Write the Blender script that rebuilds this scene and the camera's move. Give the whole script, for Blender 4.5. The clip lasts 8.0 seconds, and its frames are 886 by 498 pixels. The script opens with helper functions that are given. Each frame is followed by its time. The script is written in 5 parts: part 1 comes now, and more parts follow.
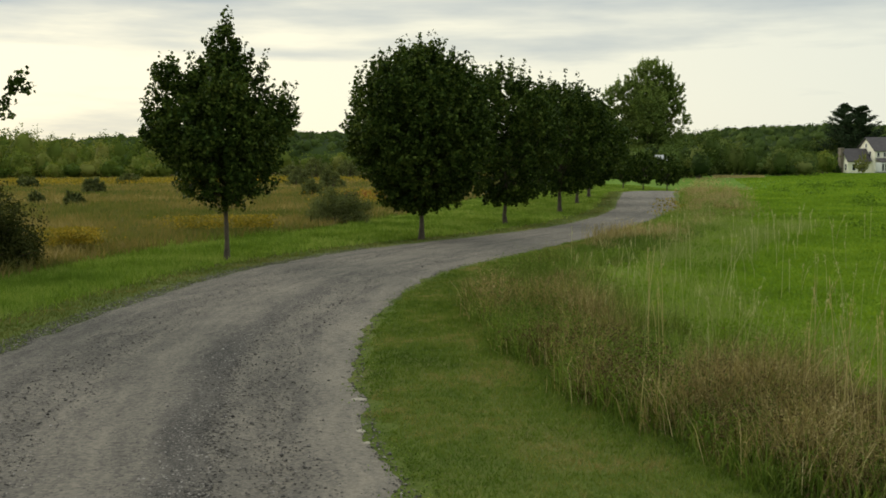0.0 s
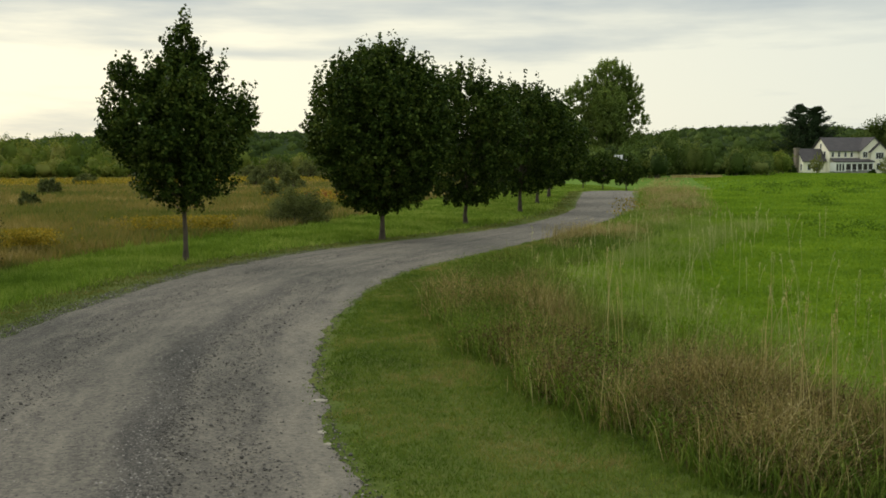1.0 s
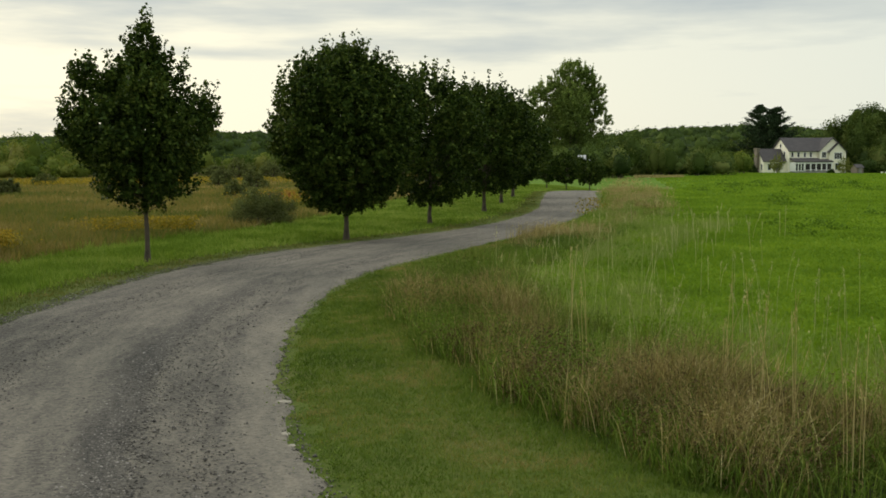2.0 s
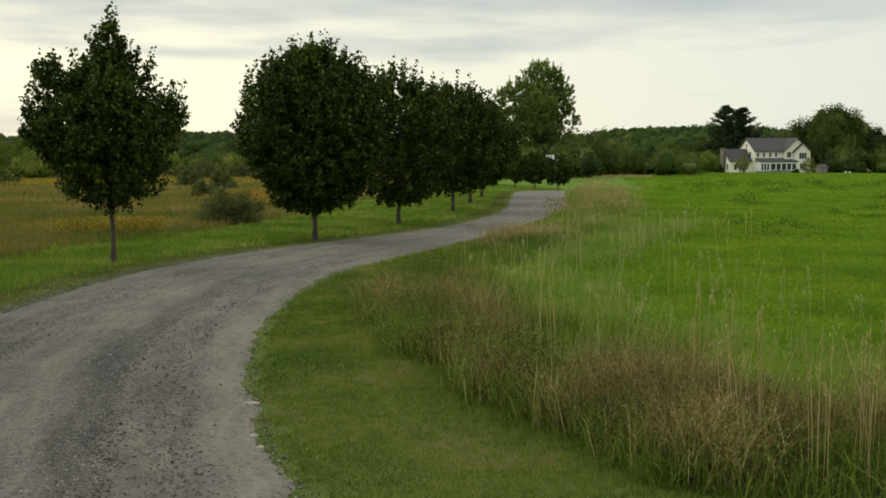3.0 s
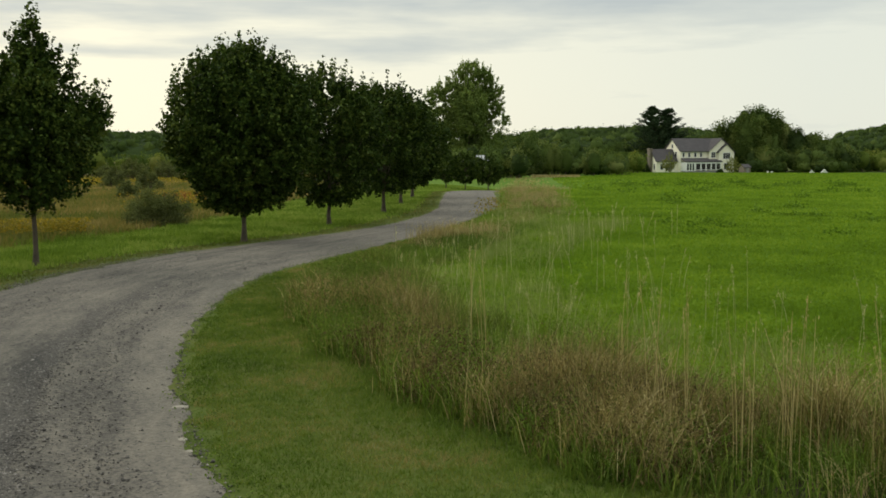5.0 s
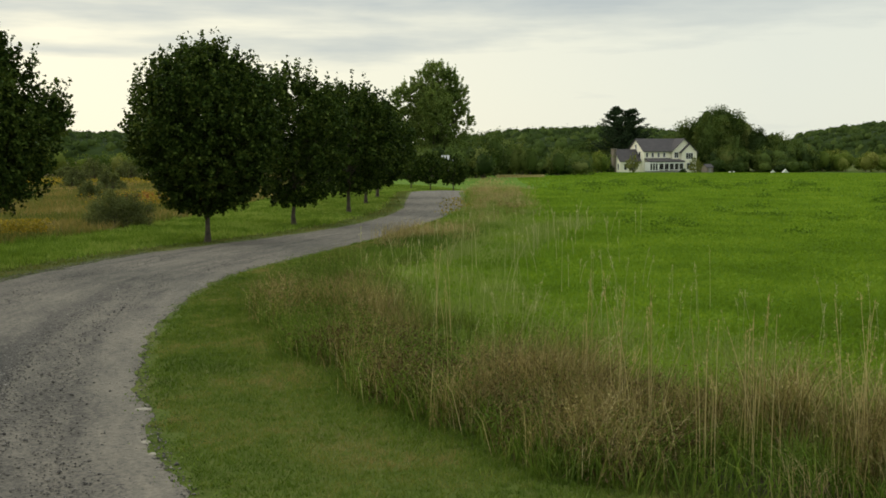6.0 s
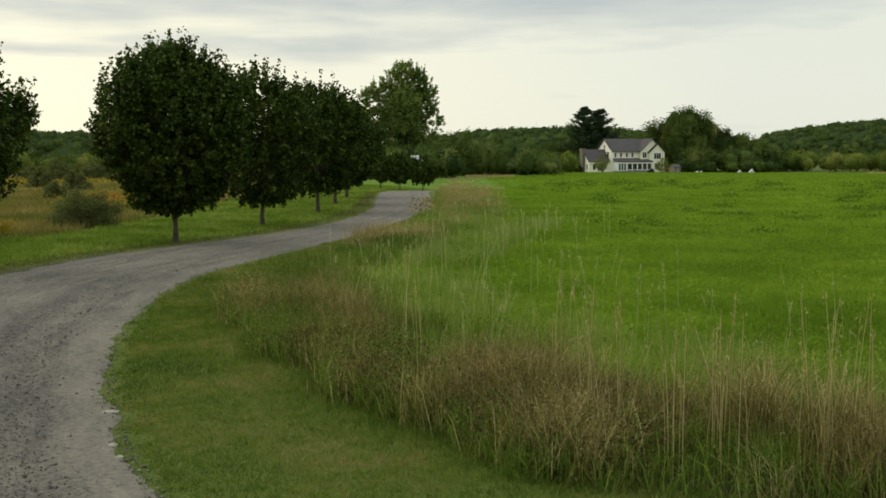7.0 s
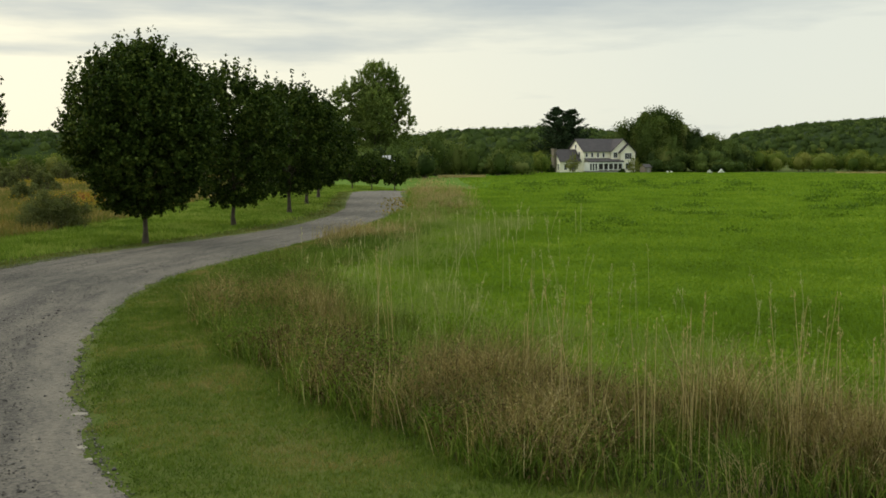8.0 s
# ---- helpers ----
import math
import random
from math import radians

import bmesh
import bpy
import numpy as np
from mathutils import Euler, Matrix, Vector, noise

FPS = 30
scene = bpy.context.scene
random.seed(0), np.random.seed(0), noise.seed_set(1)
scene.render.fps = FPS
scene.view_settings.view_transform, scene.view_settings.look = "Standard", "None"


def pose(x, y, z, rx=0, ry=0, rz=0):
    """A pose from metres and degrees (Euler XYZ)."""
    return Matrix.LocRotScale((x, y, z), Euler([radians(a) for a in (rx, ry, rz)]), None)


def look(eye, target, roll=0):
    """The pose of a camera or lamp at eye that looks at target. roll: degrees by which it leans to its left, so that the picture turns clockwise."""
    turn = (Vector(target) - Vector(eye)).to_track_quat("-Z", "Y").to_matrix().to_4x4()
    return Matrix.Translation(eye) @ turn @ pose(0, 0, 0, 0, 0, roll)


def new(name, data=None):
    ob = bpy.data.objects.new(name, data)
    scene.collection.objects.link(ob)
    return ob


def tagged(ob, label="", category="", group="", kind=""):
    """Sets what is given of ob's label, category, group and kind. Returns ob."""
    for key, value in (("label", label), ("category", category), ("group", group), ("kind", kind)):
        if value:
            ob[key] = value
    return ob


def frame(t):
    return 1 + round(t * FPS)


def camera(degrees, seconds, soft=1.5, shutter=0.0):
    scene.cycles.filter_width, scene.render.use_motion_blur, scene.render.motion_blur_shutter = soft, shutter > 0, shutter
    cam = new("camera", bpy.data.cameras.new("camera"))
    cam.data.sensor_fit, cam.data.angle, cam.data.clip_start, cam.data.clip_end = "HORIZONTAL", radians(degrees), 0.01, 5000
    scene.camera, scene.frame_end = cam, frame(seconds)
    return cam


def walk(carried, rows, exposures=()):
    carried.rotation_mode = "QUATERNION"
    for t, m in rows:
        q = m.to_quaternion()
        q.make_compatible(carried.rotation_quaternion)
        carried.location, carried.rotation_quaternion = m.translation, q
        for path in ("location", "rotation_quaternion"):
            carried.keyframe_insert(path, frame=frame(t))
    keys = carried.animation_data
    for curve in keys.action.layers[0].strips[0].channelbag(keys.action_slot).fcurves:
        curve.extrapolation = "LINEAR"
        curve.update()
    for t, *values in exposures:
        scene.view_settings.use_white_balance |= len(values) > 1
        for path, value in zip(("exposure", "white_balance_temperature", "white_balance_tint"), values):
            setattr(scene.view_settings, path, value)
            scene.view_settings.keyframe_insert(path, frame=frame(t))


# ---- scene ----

# ---------------------------------------------------------------- camera
cam = camera(46.39, 8.0, soft=1.65, shutter=0.4)
EYE = 2.3
PANS = [(0.0, 0.0), (0.5, -1.197), (1.0, -2.174), (1.5, -3.204), (3.0, -5.873), (3.5, -6.779), (4.0, -7.731),
        (4.5, -8.707), (6.0, -11.634), (6.5, -12.494), (7.0, -13.319), (7.5, -14.13), (8.0, -14.873)]
ARM = 0.08                     # the lens sits this far ahead of the tripod's axis
walk(cam, [(t, pose(-ARM * (math.sin(radians(pan)) + 0.13), ARM * (math.cos(radians(pan)) - 1), EYE, 90 - 5.35, 0.13, pan)) for t, pan in PANS], exposures=[(0.0, 0.07), (8.0, 0.07)])

# ---------------------------------------------------------------- sky and sun
SUN_EL, SUN_AZ = 24.0, -50.0   # degrees; azimuth clockwise from +y


def node(nt, kind, **kw):
    n = nt.nodes.new(kind)
    for k, v in kw.items():
        if k in n.inputs:
            n.inputs[k].default_value = v
    return n


def math_node(nt, op, a, b=None):
    n = nt.nodes.new("ShaderNodeMath")
    n.operation = op
    for i, v in enumerate((a, b)):
        if v is None:
            continue
        if isinstance(v, (int, float)):
            n.inputs[i].default_value = v
        else:
            nt.links.new(v, n.inputs[i])
    return n.outputs[0]


def mix_node(nt, fac, a, b, blend="MIX"):
    n = nt.nodes.new("ShaderNodeMix")
    n.data_type, n.blend_type = "RGBA", blend
    for i, v in ((0, fac), (6, a), (7, b)):
        if isinstance(v, (int, float)):
            n.inputs[i].default_value = v
        elif isinstance(v, tuple):
            n.inputs[i].default_value = (*v, 1.0)
        else:
            nt.links.new(v, n.inputs[i])
    return n.outputs[2]


def ramp_node(nt, fac, stops):
    n = nt.nodes.new("ShaderNodeValToRGB")
    els = n.color_ramp.elements
    while len(els) < len(stops):
        els.new(0.5)
    for e, (p, c) in zip(els, stops):
        e.position = p
        e.color = (*c, 1.0) if isinstance(c, tuple) else (c, c, c, 1.0)
    nt.links.new(fac, n.inputs[0])
    return n.outputs[0]


def build_sky():
    w = bpy.data.worlds.new("sky")
    scene.world = w
    w.use_nodes = True
    nt = w.node_tree
    nt.nodes.clear()
    sky = nt.nodes.new("ShaderNodeTexSky")
    sky.sky_type, sky.sun_disc = "NISHITA", False
    sky.sun_elevation, sky.sun_rotation = radians(SUN_EL), radians(SUN_AZ)
    co = nt.nodes.new("ShaderNodeTexCoord")
    sep = nt.nodes.new("ShaderNodeSeparateXYZ")
    nt.links.new(co.outputs["Generated"], sep.inputs[0])
    x, y, z = sep.outputs
    zc = math_node(nt, "MAXIMUM", z, 0.0)
    comb = nt.nodes.new("ShaderNodeCombineXYZ")
    nt.links.new(math_node(nt, "MULTIPLY", x, 2.6), comb.inputs[0])
    nt.links.new(math_node(nt, "MULTIPLY", y, 2.6), comb.inputs[1])
    nt.links.new(math_node(nt, "MULTIPLY", z, 17.0), comb.inputs[2])
    n1 = node(nt, "ShaderNodeTexNoise", Scale=1.0, Detail=6.0, Roughness=0.55, Distortion=0.1)
    nt.links.new(comb.outputs[0], n1.inputs["Vector"])
    # thin near the horizon, grey banks of cloud higher up
    cover = math_node(nt, "MULTIPLY", math_node(nt, "SUBTRACT", zc, 0.114), 4.0)
    cover = math_node(nt, "MINIMUM", math_node(nt, "MAXIMUM", cover, -0.17), 0.14)
    thin = nt.nodes.new("ShaderNodeCombineXYZ")
    nt.links.new(math_node(nt, "MULTIPLY", x, 5.0), thin.inputs[0])
    nt.links.new(math_node(nt, "MULTIPLY", y, 5.0), thin.inputs[1])
    nt.links.new(math_node(nt, "MULTIPLY", z, 48.0), thin.inputs[2])
    n2 = node(nt, "ShaderNodeTexNoise", Scale=1.0, Detail=4.0, Roughness=0.5, Distortion=0.2)
    nt.links.new(thin.outputs[0], n2.inputs["Vector"])
    streaks = math_node(nt, "MULTIPLY", math_node(nt, "SUBTRACT", n2.outputs[0], 0.5), 0.32)
    cloud = math_node(nt, "ADD", math_node(nt, "ADD", n1.outputs[0], streaks), cover)
    grey = ramp_node(nt, cloud, [(0.40, 0.0), (0.52, 0.5), (0.68, 1.0)])
    # the light side of the sky, low on the sunward side
    warm = ramp_node(nt, math_node(nt, "ADD", math_node(nt, "MULTIPLY", math_node(nt, "SUBTRACT", math_node(nt, "MULTIPLY", y, 0.45), x), 0.5), 0.5),
                     [(0.45, 0.0), (0.85, 1.0)])
    clear = mix_node(nt, warm, (0.80, 0.82, 0.715), (1.07, 1.0, 0.75))
    dark = mix_node(nt, warm, (0.54, 0.585, 0.57), (0.46, 0.505, 0.51))
    over = mix_node(nt, grey, clear, dark)
    # an overcast dome is brightest overhead
    lift = math_node(nt, "ADD", 1.0, math_node(nt, "MULTIPLY", math_node(nt, "MAXIMUM", math_node(nt, "SUBTRACT", zc, 0.16), 0.0), 1.7))
    up = nt.nodes.new("ShaderNodeCombineXYZ")
    for q in range(3):
        nt.links.new(lift, up.inputs[q])
    over = mix_node(nt, 1.0, over, up.outputs[0], "MULTIPLY")
    nishita = mix_node(nt, 1.0, sky.outputs[0], (0.1, 0.1, 0.1), "MULTIPLY")
    final = mix_node(nt, 0.9, nishita, over)
    bg = nt.nodes.new("ShaderNodeBackground")
    bg.inputs[1].default_value = 1.0
    nt.links.new(final, bg.inputs[0])
    out = nt.nodes.new("ShaderNodeOutputWorld")
    nt.links.new(bg.outputs[0], out.inputs[0])


build_sky()
lamp = bpy.data.lights.new("sun", "SUN")
lamp.energy, lamp.angle, lamp.color = 1.1, radians(14), (1.0, 0.93, 0.8)
sun = new("sun", lamp)
a, e = radians(SUN_AZ), radians(SUN_EL)
sun.matrix_world = look((0, 0, 60), (-math.sin(a) * math.cos(e) * 10, -math.cos(a) * math.cos(e) * 10, 60 - math.sin(e) * 10))

# ---------------------------------------------------------------- materials


def material(name):
    m = bpy.data.materials.new(name)
    m.use_nodes = True
    nt = m.node_tree
    nt.nodes.clear()
    return m, nt, nt.nodes.new("ShaderNodeOutputMaterial")


def noise_of(nt, scale, detail=3.0, rough=0.55, vec=None):
    n = node(nt, "ShaderNodeTexNoise", Scale=scale, Detail=detail, Roughness=rough)
    if vec is None:
        vec = nt.nodes.new("ShaderNodeTexCoord").outputs["Object"]
    nt.links.new(vec, n.inputs["Vector"])
    return n.outputs[0]


def solid(name, stops, scale=4.0, fine=60.0, rough=0.7, bump=0.3, metal=0.0, spec=0.4):
    """Two scales of variation between the colours of a ramp, with fine relief."""
    m, nt, out = material(name)
    mixed = math_node(nt, "ADD", math_node(nt, "MULTIPLY", noise_of(nt, scale), 0.6), math_node(nt, "MULTIPLY", noise_of(nt, fine), 0.4))
    col = ramp_node(nt, mixed, stops)
    p = node(nt, "ShaderNodeBsdfPrincipled", Roughness=rough, Metallic=metal)
    p.inputs["Specular IOR Level"].default_value = spec
    nt.links.new(col, p.inputs["Base Color"])
    if bump:
        b = node(nt, "ShaderNodeBump", Strength=bump, Distance=0.02)
        nt.links.new(noise_of(nt, fine), b.inputs["Height"])
        nt.links.new(b.outputs[0], p.inputs["Normal"])
    nt.links.new(p.outputs[0], out.inputs[0])
    return m


def spread_noise(nt, patch):
    """Patches at two scales, spread over the whole range from 0 to 1."""
    n = math_node(nt, "ADD", math_node(nt, "MULTIPLY", noise_of(nt, patch, 3.0), 0.6), math_node(nt, "MULTIPLY", noise_of(nt, patch * 7.0, 3.0), 0.4))
    n = math_node(nt, "ADD", math_node(nt, "MULTIPLY", math_node(nt, "SUBTRACT", n, 0.5), 2.6), 0.5)
    return math_node(nt, "MINIMUM", math_node(nt, "MAXIMUM", n, 0.0), 1.0)


def foliage(name, stops, patch=0.6, through_light=0.35, rough=0.7, spec=0.06, island=0.55, tone=False):
    """Leaves and blades: colour by leaf and by patch, some light passes through."""
    m, nt, out = material(name)
    geo = nt.nodes.new("ShaderNodeNewGeometry")
    v = math_node(nt, "ADD", math_node(nt, "MULTIPLY", geo.outputs["Random Per Island"], island),
                  math_node(nt, "MULTIPLY", spread_noise(nt, patch), 1.0 - island))
    if tone:
        own = nt.nodes.new("ShaderNodeAttribute")
        own.attribute_name = "tone"
        v = math_node(nt, "ADD", math_node(nt, "MULTIPLY", v, 0.42), math_node(nt, "MULTIPLY", own.outputs["Fac"], 0.58))
    col = ramp_node(nt, v, stops)
    p = node(nt, "ShaderNodeBsdfPrincipled", Roughness=rough)
    p.inputs["Specular IOR Level"].default_value = spec
    tr = nt.nodes.new("ShaderNodeBsdfTranslucent")
    nt.links.new(col, p.inputs["Base Color"])
    nt.links.new(mix_node(nt, 1.0, col, (1.15, 1.1, 0.6), "MULTIPLY"), tr.inputs[0])
    mx = nt.nodes.new("ShaderNodeMixShader")
    mx.inputs[0].default_value = through_light
    nt.links.new(p.outputs[0], mx.inputs[1])
    nt.links.new(tr.outputs[0], mx.inputs[2])
    nt.links.new(mx.outputs[0], out.inputs[0])
    return m


def ground_material():
    m, nt, out = material("soil_and_turf")
    zone = [nt.nodes.new("ShaderNodeAttribute") for _ in range(3)]
    for n, k in zip(zone, ("meadow", "field", "weeds")):
        n.attribute_name = k
    big, fine = noise_of(nt, 0.35, 4.0), noise_of(nt, 14.0, 4.0)
    v = math_node(nt, "ADD", math_node(nt, "MULTIPLY", big, 0.6), math_node(nt, "MULTIPLY", fine, 0.4))
    turf = ramp_node(nt, v, [(0.3, (0.048, 0.07, 0.012)), (0.5, (0.08, 0.106, 0.019)), (0.68, (0.14, 0.125, 0.045))])
    wild = ramp_node(nt, v, [(0.3, (0.07, 0.065, 0.02)), (0.5, (0.13, 0.105, 0.035)), (0.7, (0.19, 0.15, 0.055))])
    lush = ramp_node(nt, v, [(0.3, (0.06, 0.12, 0.010)), (0.5, (0.09, 0.17, 0.012)), (0.7, (0.12, 0.21, 0.016))])
    bare = ramp_node(nt, v, [(0.3, (0.022, 0.024, 0.010)), (0.7, (0.055, 0.05, 0.022))])
    col = mix_node(nt, zone[0].outputs["Fac"], turf, wild)
    col = mix_node(nt, zone[1].outputs["Fac"], col, lush)
    col = mix_node(nt, zone[2].outputs["Fac"], col, bare)
    p = node(nt, "ShaderNodeBsdfPrincipled", Roughness=0.95)
    p.inputs["Specular IOR Level"].default_value = 0.1
    nt.links.new(col, p.inputs["Base Color"])
    b = node(nt, "ShaderNodeBump", Strength=0.6, Distance=0.05)
    nt.links.new(fine, b.inputs["Height"])
    nt.links.new(b.outputs[0], p.inputs["Normal"])
    nt.links.new(p.outputs[0], out.inputs[0])
    return m


def road_material():
    """Packed gravel: paler wheel tracks, loose dark stone between them and along the edges."""
    m, nt, out = material("packed_gravel")
    uv = nt.nodes.new("ShaderNodeUVMap")
    uv.uv_map = "lane"
    sep = nt.nodes.new("ShaderNodeSeparateXYZ")
    nt.links.new(uv.outputs[0], sep.inputs[0])
    stretch = nt.nodes.new("ShaderNodeCombineXYZ")
    nt.links.new(math_node(nt, "MULTIPLY", sep.outputs[0], 9.0), stretch.inputs[0])
    nt.links.new(math_node(nt, "MULTIPLY", sep.outputs[1], 0.35), stretch.inputs[1])
    streak = noise_of(nt, 1.6, 4.0, 0.6, stretch.outputs[0])
    wob = math_node(nt, "MULTIPLY", math_node(nt, "SUBTRACT", noise_of(nt, 0.5, 3.0), 0.5), 0.10)
    u = math_node(nt, "ADD", sep.outputs[0], wob)
    tracks = ramp_node(nt, u, [(0.0, 0.1), (0.06, 0.4), (0.2, 0.32), (0.35, 0.5), (0.5, 0.7), (0.585, 0.5), (0.62, 0.0), (0.665, 0.04), (0.71, 0.62),
                               (0.78, 0.55), (0.83, 0.42), (0.88, 0.85), (0.97, 1.0)])
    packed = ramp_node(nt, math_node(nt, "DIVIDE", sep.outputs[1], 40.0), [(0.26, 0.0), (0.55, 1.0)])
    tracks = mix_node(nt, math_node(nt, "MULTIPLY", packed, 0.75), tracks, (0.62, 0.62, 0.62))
    fine = nt.nodes.new("ShaderNodeCombineXYZ")
    nt.links.new(math_node(nt, "MULTIPLY", u, 60.0), fine.inputs[0])
    nt.links.new(math_node(nt, "MULTIPLY", sep.outputs[1], 0.5), fine.inputs[1])
    ruts = noise_of(nt, 1.0, 3.0, 0.6, fine.outputs[0])
    grit = noise_of(nt, 38.0, 4.0, 0.75)
    blot = noise_of(nt, 1.3, 5.0, 0.65)
    vor = node(nt, "ShaderNodeTexVoronoi", Scale=34.0)
    nt.links.new(nt.nodes.new("ShaderNodeTexCoord").outputs["Object"], vor.inputs["Vector"])
    cell = nt.nodes.new("ShaderNodeSeparateColor")
    nt.links.new(vor.outputs["Color"], cell.inputs[0])
    v = math_node(nt, "ADD", math_node(nt, "MULTIPLY", tracks, 0.30), math_node(nt, "MULTIPLY", math_node(nt, "ADD", math_node(nt, "MULTIPLY", math_node(nt, "SUBTRACT", streak, 0.5), 1.6), 0.5), 0.30))
    v = math_node(nt, "ADD", v, math_node(nt, "MULTIPLY", grit, 0.30))
    v = math_node(nt, "ADD", v, math_node(nt, "MULTIPLY", blot, 0.18))
    v = math_node(nt, "ADD", v, math_node(nt, "MULTIPLY", math_node(nt, "SUBTRACT", cell.outputs[0], 0.5), 0.16))
    v = math_node(nt, "ADD", v, math_node(nt, "MULTIPLY", math_node(nt, "SUBTRACT", ruts, 0.5), 0.22))
    speck = noise_of(nt, 22.0, 2.0, 0.6)
    v = math_node(nt, "SUBTRACT", v, math_node(nt, "MULTIPLY", math_node(nt, "MAXIMUM", math_node(nt, "SUBTRACT", speck, 0.58), 0.0), 1.1))
    col = ramp_node(nt, v, [(0.30, (0.046, 0.042, 0.037)), (0.46, (0.095, 0.086, 0.072)), (0.62, (0.165, 0.147, 0.119)), (0.82, (0.245, 0.216, 0.168))])
    p = node(nt, "ShaderNodeBsdfPrincipled", Roughness=0.9)
    p.inputs["Specular IOR Level"].default_value = 0.25
    nt.links.new(col, p.inputs["Base Color"])
    b = node(nt, "ShaderNodeBump", Strength=0.7, Distance=0.02)
    nt.links.new(math_node(nt, "ADD", grit, noise_of(nt, 160.0, 2.0)), b.inputs["Height"])
    nt.links.new(b.outputs[0], p.inputs["Normal"])
    nt.links.new(p.outputs[0], out.inputs[0])
    return m


GROUND = ground_material()
ROAD = road_material()
STONE = foliage("loose_stone", [(0.1, (0.045, 0.041, 0.038)), (0.5, (0.098, 0.09, 0.08)), (0.8, (0.18, 0.162, 0.142)), (0.97, (0.36, 0.33, 0.30))], 3.0, 0.0, 0.85, 0.2, 0.8)
PALE_STONE = solid("pale_stone", [(0.3, (0.22, 0.19, 0.15)), (0.7, (0.40, 0.36, 0.29))], 6.0, 50.0, 0.85)
BARK = solid("grey_bark", [(0.3, (0.045, 0.036, 0.026)), (0.7, (0.125, 0.10, 0.07))], 5.0, 70.0, 0.9, 0.8)
MAPLE = foliage("maple_leaf", [(0.12, (0.009, 0.019, 0.003)), (0.45, (0.030, 0.054, 0.009)), (0.7, (0.072, 0.104, 0.018)), (0.92, (0.15, 0.18, 0.038))], 0.9, 0.16, 0.6, 0.05, 0.5)
POPLAR = foliage("poplar_leaf", [(0.1, (0.07, 0.115, 0.032)), (0.5, (0.15, 0.21, 0.055)), (0.9, (0.27, 0.33, 0.105))], 0.25, 0.4)
WOODS = foliage("woodland_leaf", [(0.15, (0.05, 0.083, 0.014)), (0.4, (0.09, 0.132, 0.021)), (0.6, (0.14, 0.18, 0.032)), (0.85, (0.215, 0.22, 0.055))], 0.09, 0.35, 0.7, 0.05, 0.5, True)
DARKWOODS = foliage("hedgerow_leaf", [(0.15, (0.028, 0.046, 0.014)), (0.38, (0.052, 0.083, 0.019)), (0.6, (0.086, 0.125, 0.027)), (0.8, (0.145, 0.17, 0.046))], 0.09, 0.3, 0.7, 0.05, 0.5, True)
PINE = foliage("pine_needle", [(0.1, (0.016, 0.032, 0.014)), (0.9, (0.045, 0.072, 0.03))], 0.3, 0.12)
SHRUB = foliage("shrub_leaf", [(0.1, (0.022, 0.03, 0.008)), (0.5, (0.042, 0.052, 0.013)), (0.9, (0.08, 0.085, 0.024))], 0.8, 0.25)
TURF = foliage("mown_grass", [(0.14, (0.045, 0.08, 0.011)), (0.4, (0.09, 0.145, 0.019)), (0.6, (0.148, 0.19, 0.035)), (0.8, (0.27, 0.22, 0.092))], 0.75, 0.35, 0.7, 0.05, 0.25)
VERGE = foliage("verge_grass", [(0.15, (0.07, 0.125, 0.016)), (0.5, (0.15, 0.235, 0.034)), (0.85, (0.29, 0.35, 0.095))], 0.5, 0.4, 0.7, 0.05, 0.3)
LUSH = foliage("field_grass", [(0.15, (0.092, 0.158, 0.014)), (0.5, (0.15, 0.25, 0.022)), (0.8, (0.225, 0.33, 0.034)), (0.97, (0.33, 0.38, 0.07))], 0.3, 0.45, 0.7, 0.05, 0.26)
OLIVE = foliage("olive_shrub_leaf", [(0.1, (0.058, 0.08, 0.026)), (0.5, (0.105, 0.125, 0.045)), (0.9, (0.18, 0.195, 0.08))], 0.4, 0.4)
SAPLING = foliage("sapling_leaf", [(0.1, (0.10, 0.12, 0.03)), (0.5, (0.175, 0.195, 0.058)), (0.9, (0.29, 0.30, 0.10))], 0.4, 0.4)
FIELDWEED = foliage("field_weed_leaf", [(0.1, (0.062, 0.12, 0.011)), (0.9, (0.105, 0.185, 0.018))], 0.4, 0.35)
WILD = foliage("meadow_grass", [(0.1, (0.06, 0.095, 0.02)), (0.38, (0.12, 0.135, 0.035)), (0.6, (0.20, 0.165, 0.058)), (0.88, (0.35, 0.28, 0.135))], 0.11, 0.4, 0.7, 0.05, 0.12)
GOLD = foliage("goldenrod_flower", [(0.1, (0.12, 0.125, 0.022)), (0.5, (0.235, 0.19, 0.026)), (0.9, (0.42, 0.29, 0.035))], 0.5, 0.3)
RUST = foliage("rusty_leaf", [(0.1, (0.13, 0.06, 0.02)), (0.5, (0.25, 0.115, 0.03)), (0.9, (0.36, 0.20, 0.05))], 0.5, 0.3)
THATCH = foliage("thatch_grass", [(0.1, (0.055, 0.082, 0.016)), (0.45, (0.095, 0.125, 0.026)), (0.7, (0.16, 0.15, 0.045)), (0.92, (0.26, 0.20, 0.095))], 0.9, 0.3, 0.7, 0.05, 0.3)
DRY = foliage("dry_stem", [(0.1, (0.05, 0.038, 0.014)), (0.42, (0.165, 0.132, 0.052)), (0.7, (0.345, 0.285, 0.13)), (0.94, (0.60, 0.51, 0.28))], 1.1, 0.3, 0.7, 0.05, 0.6)
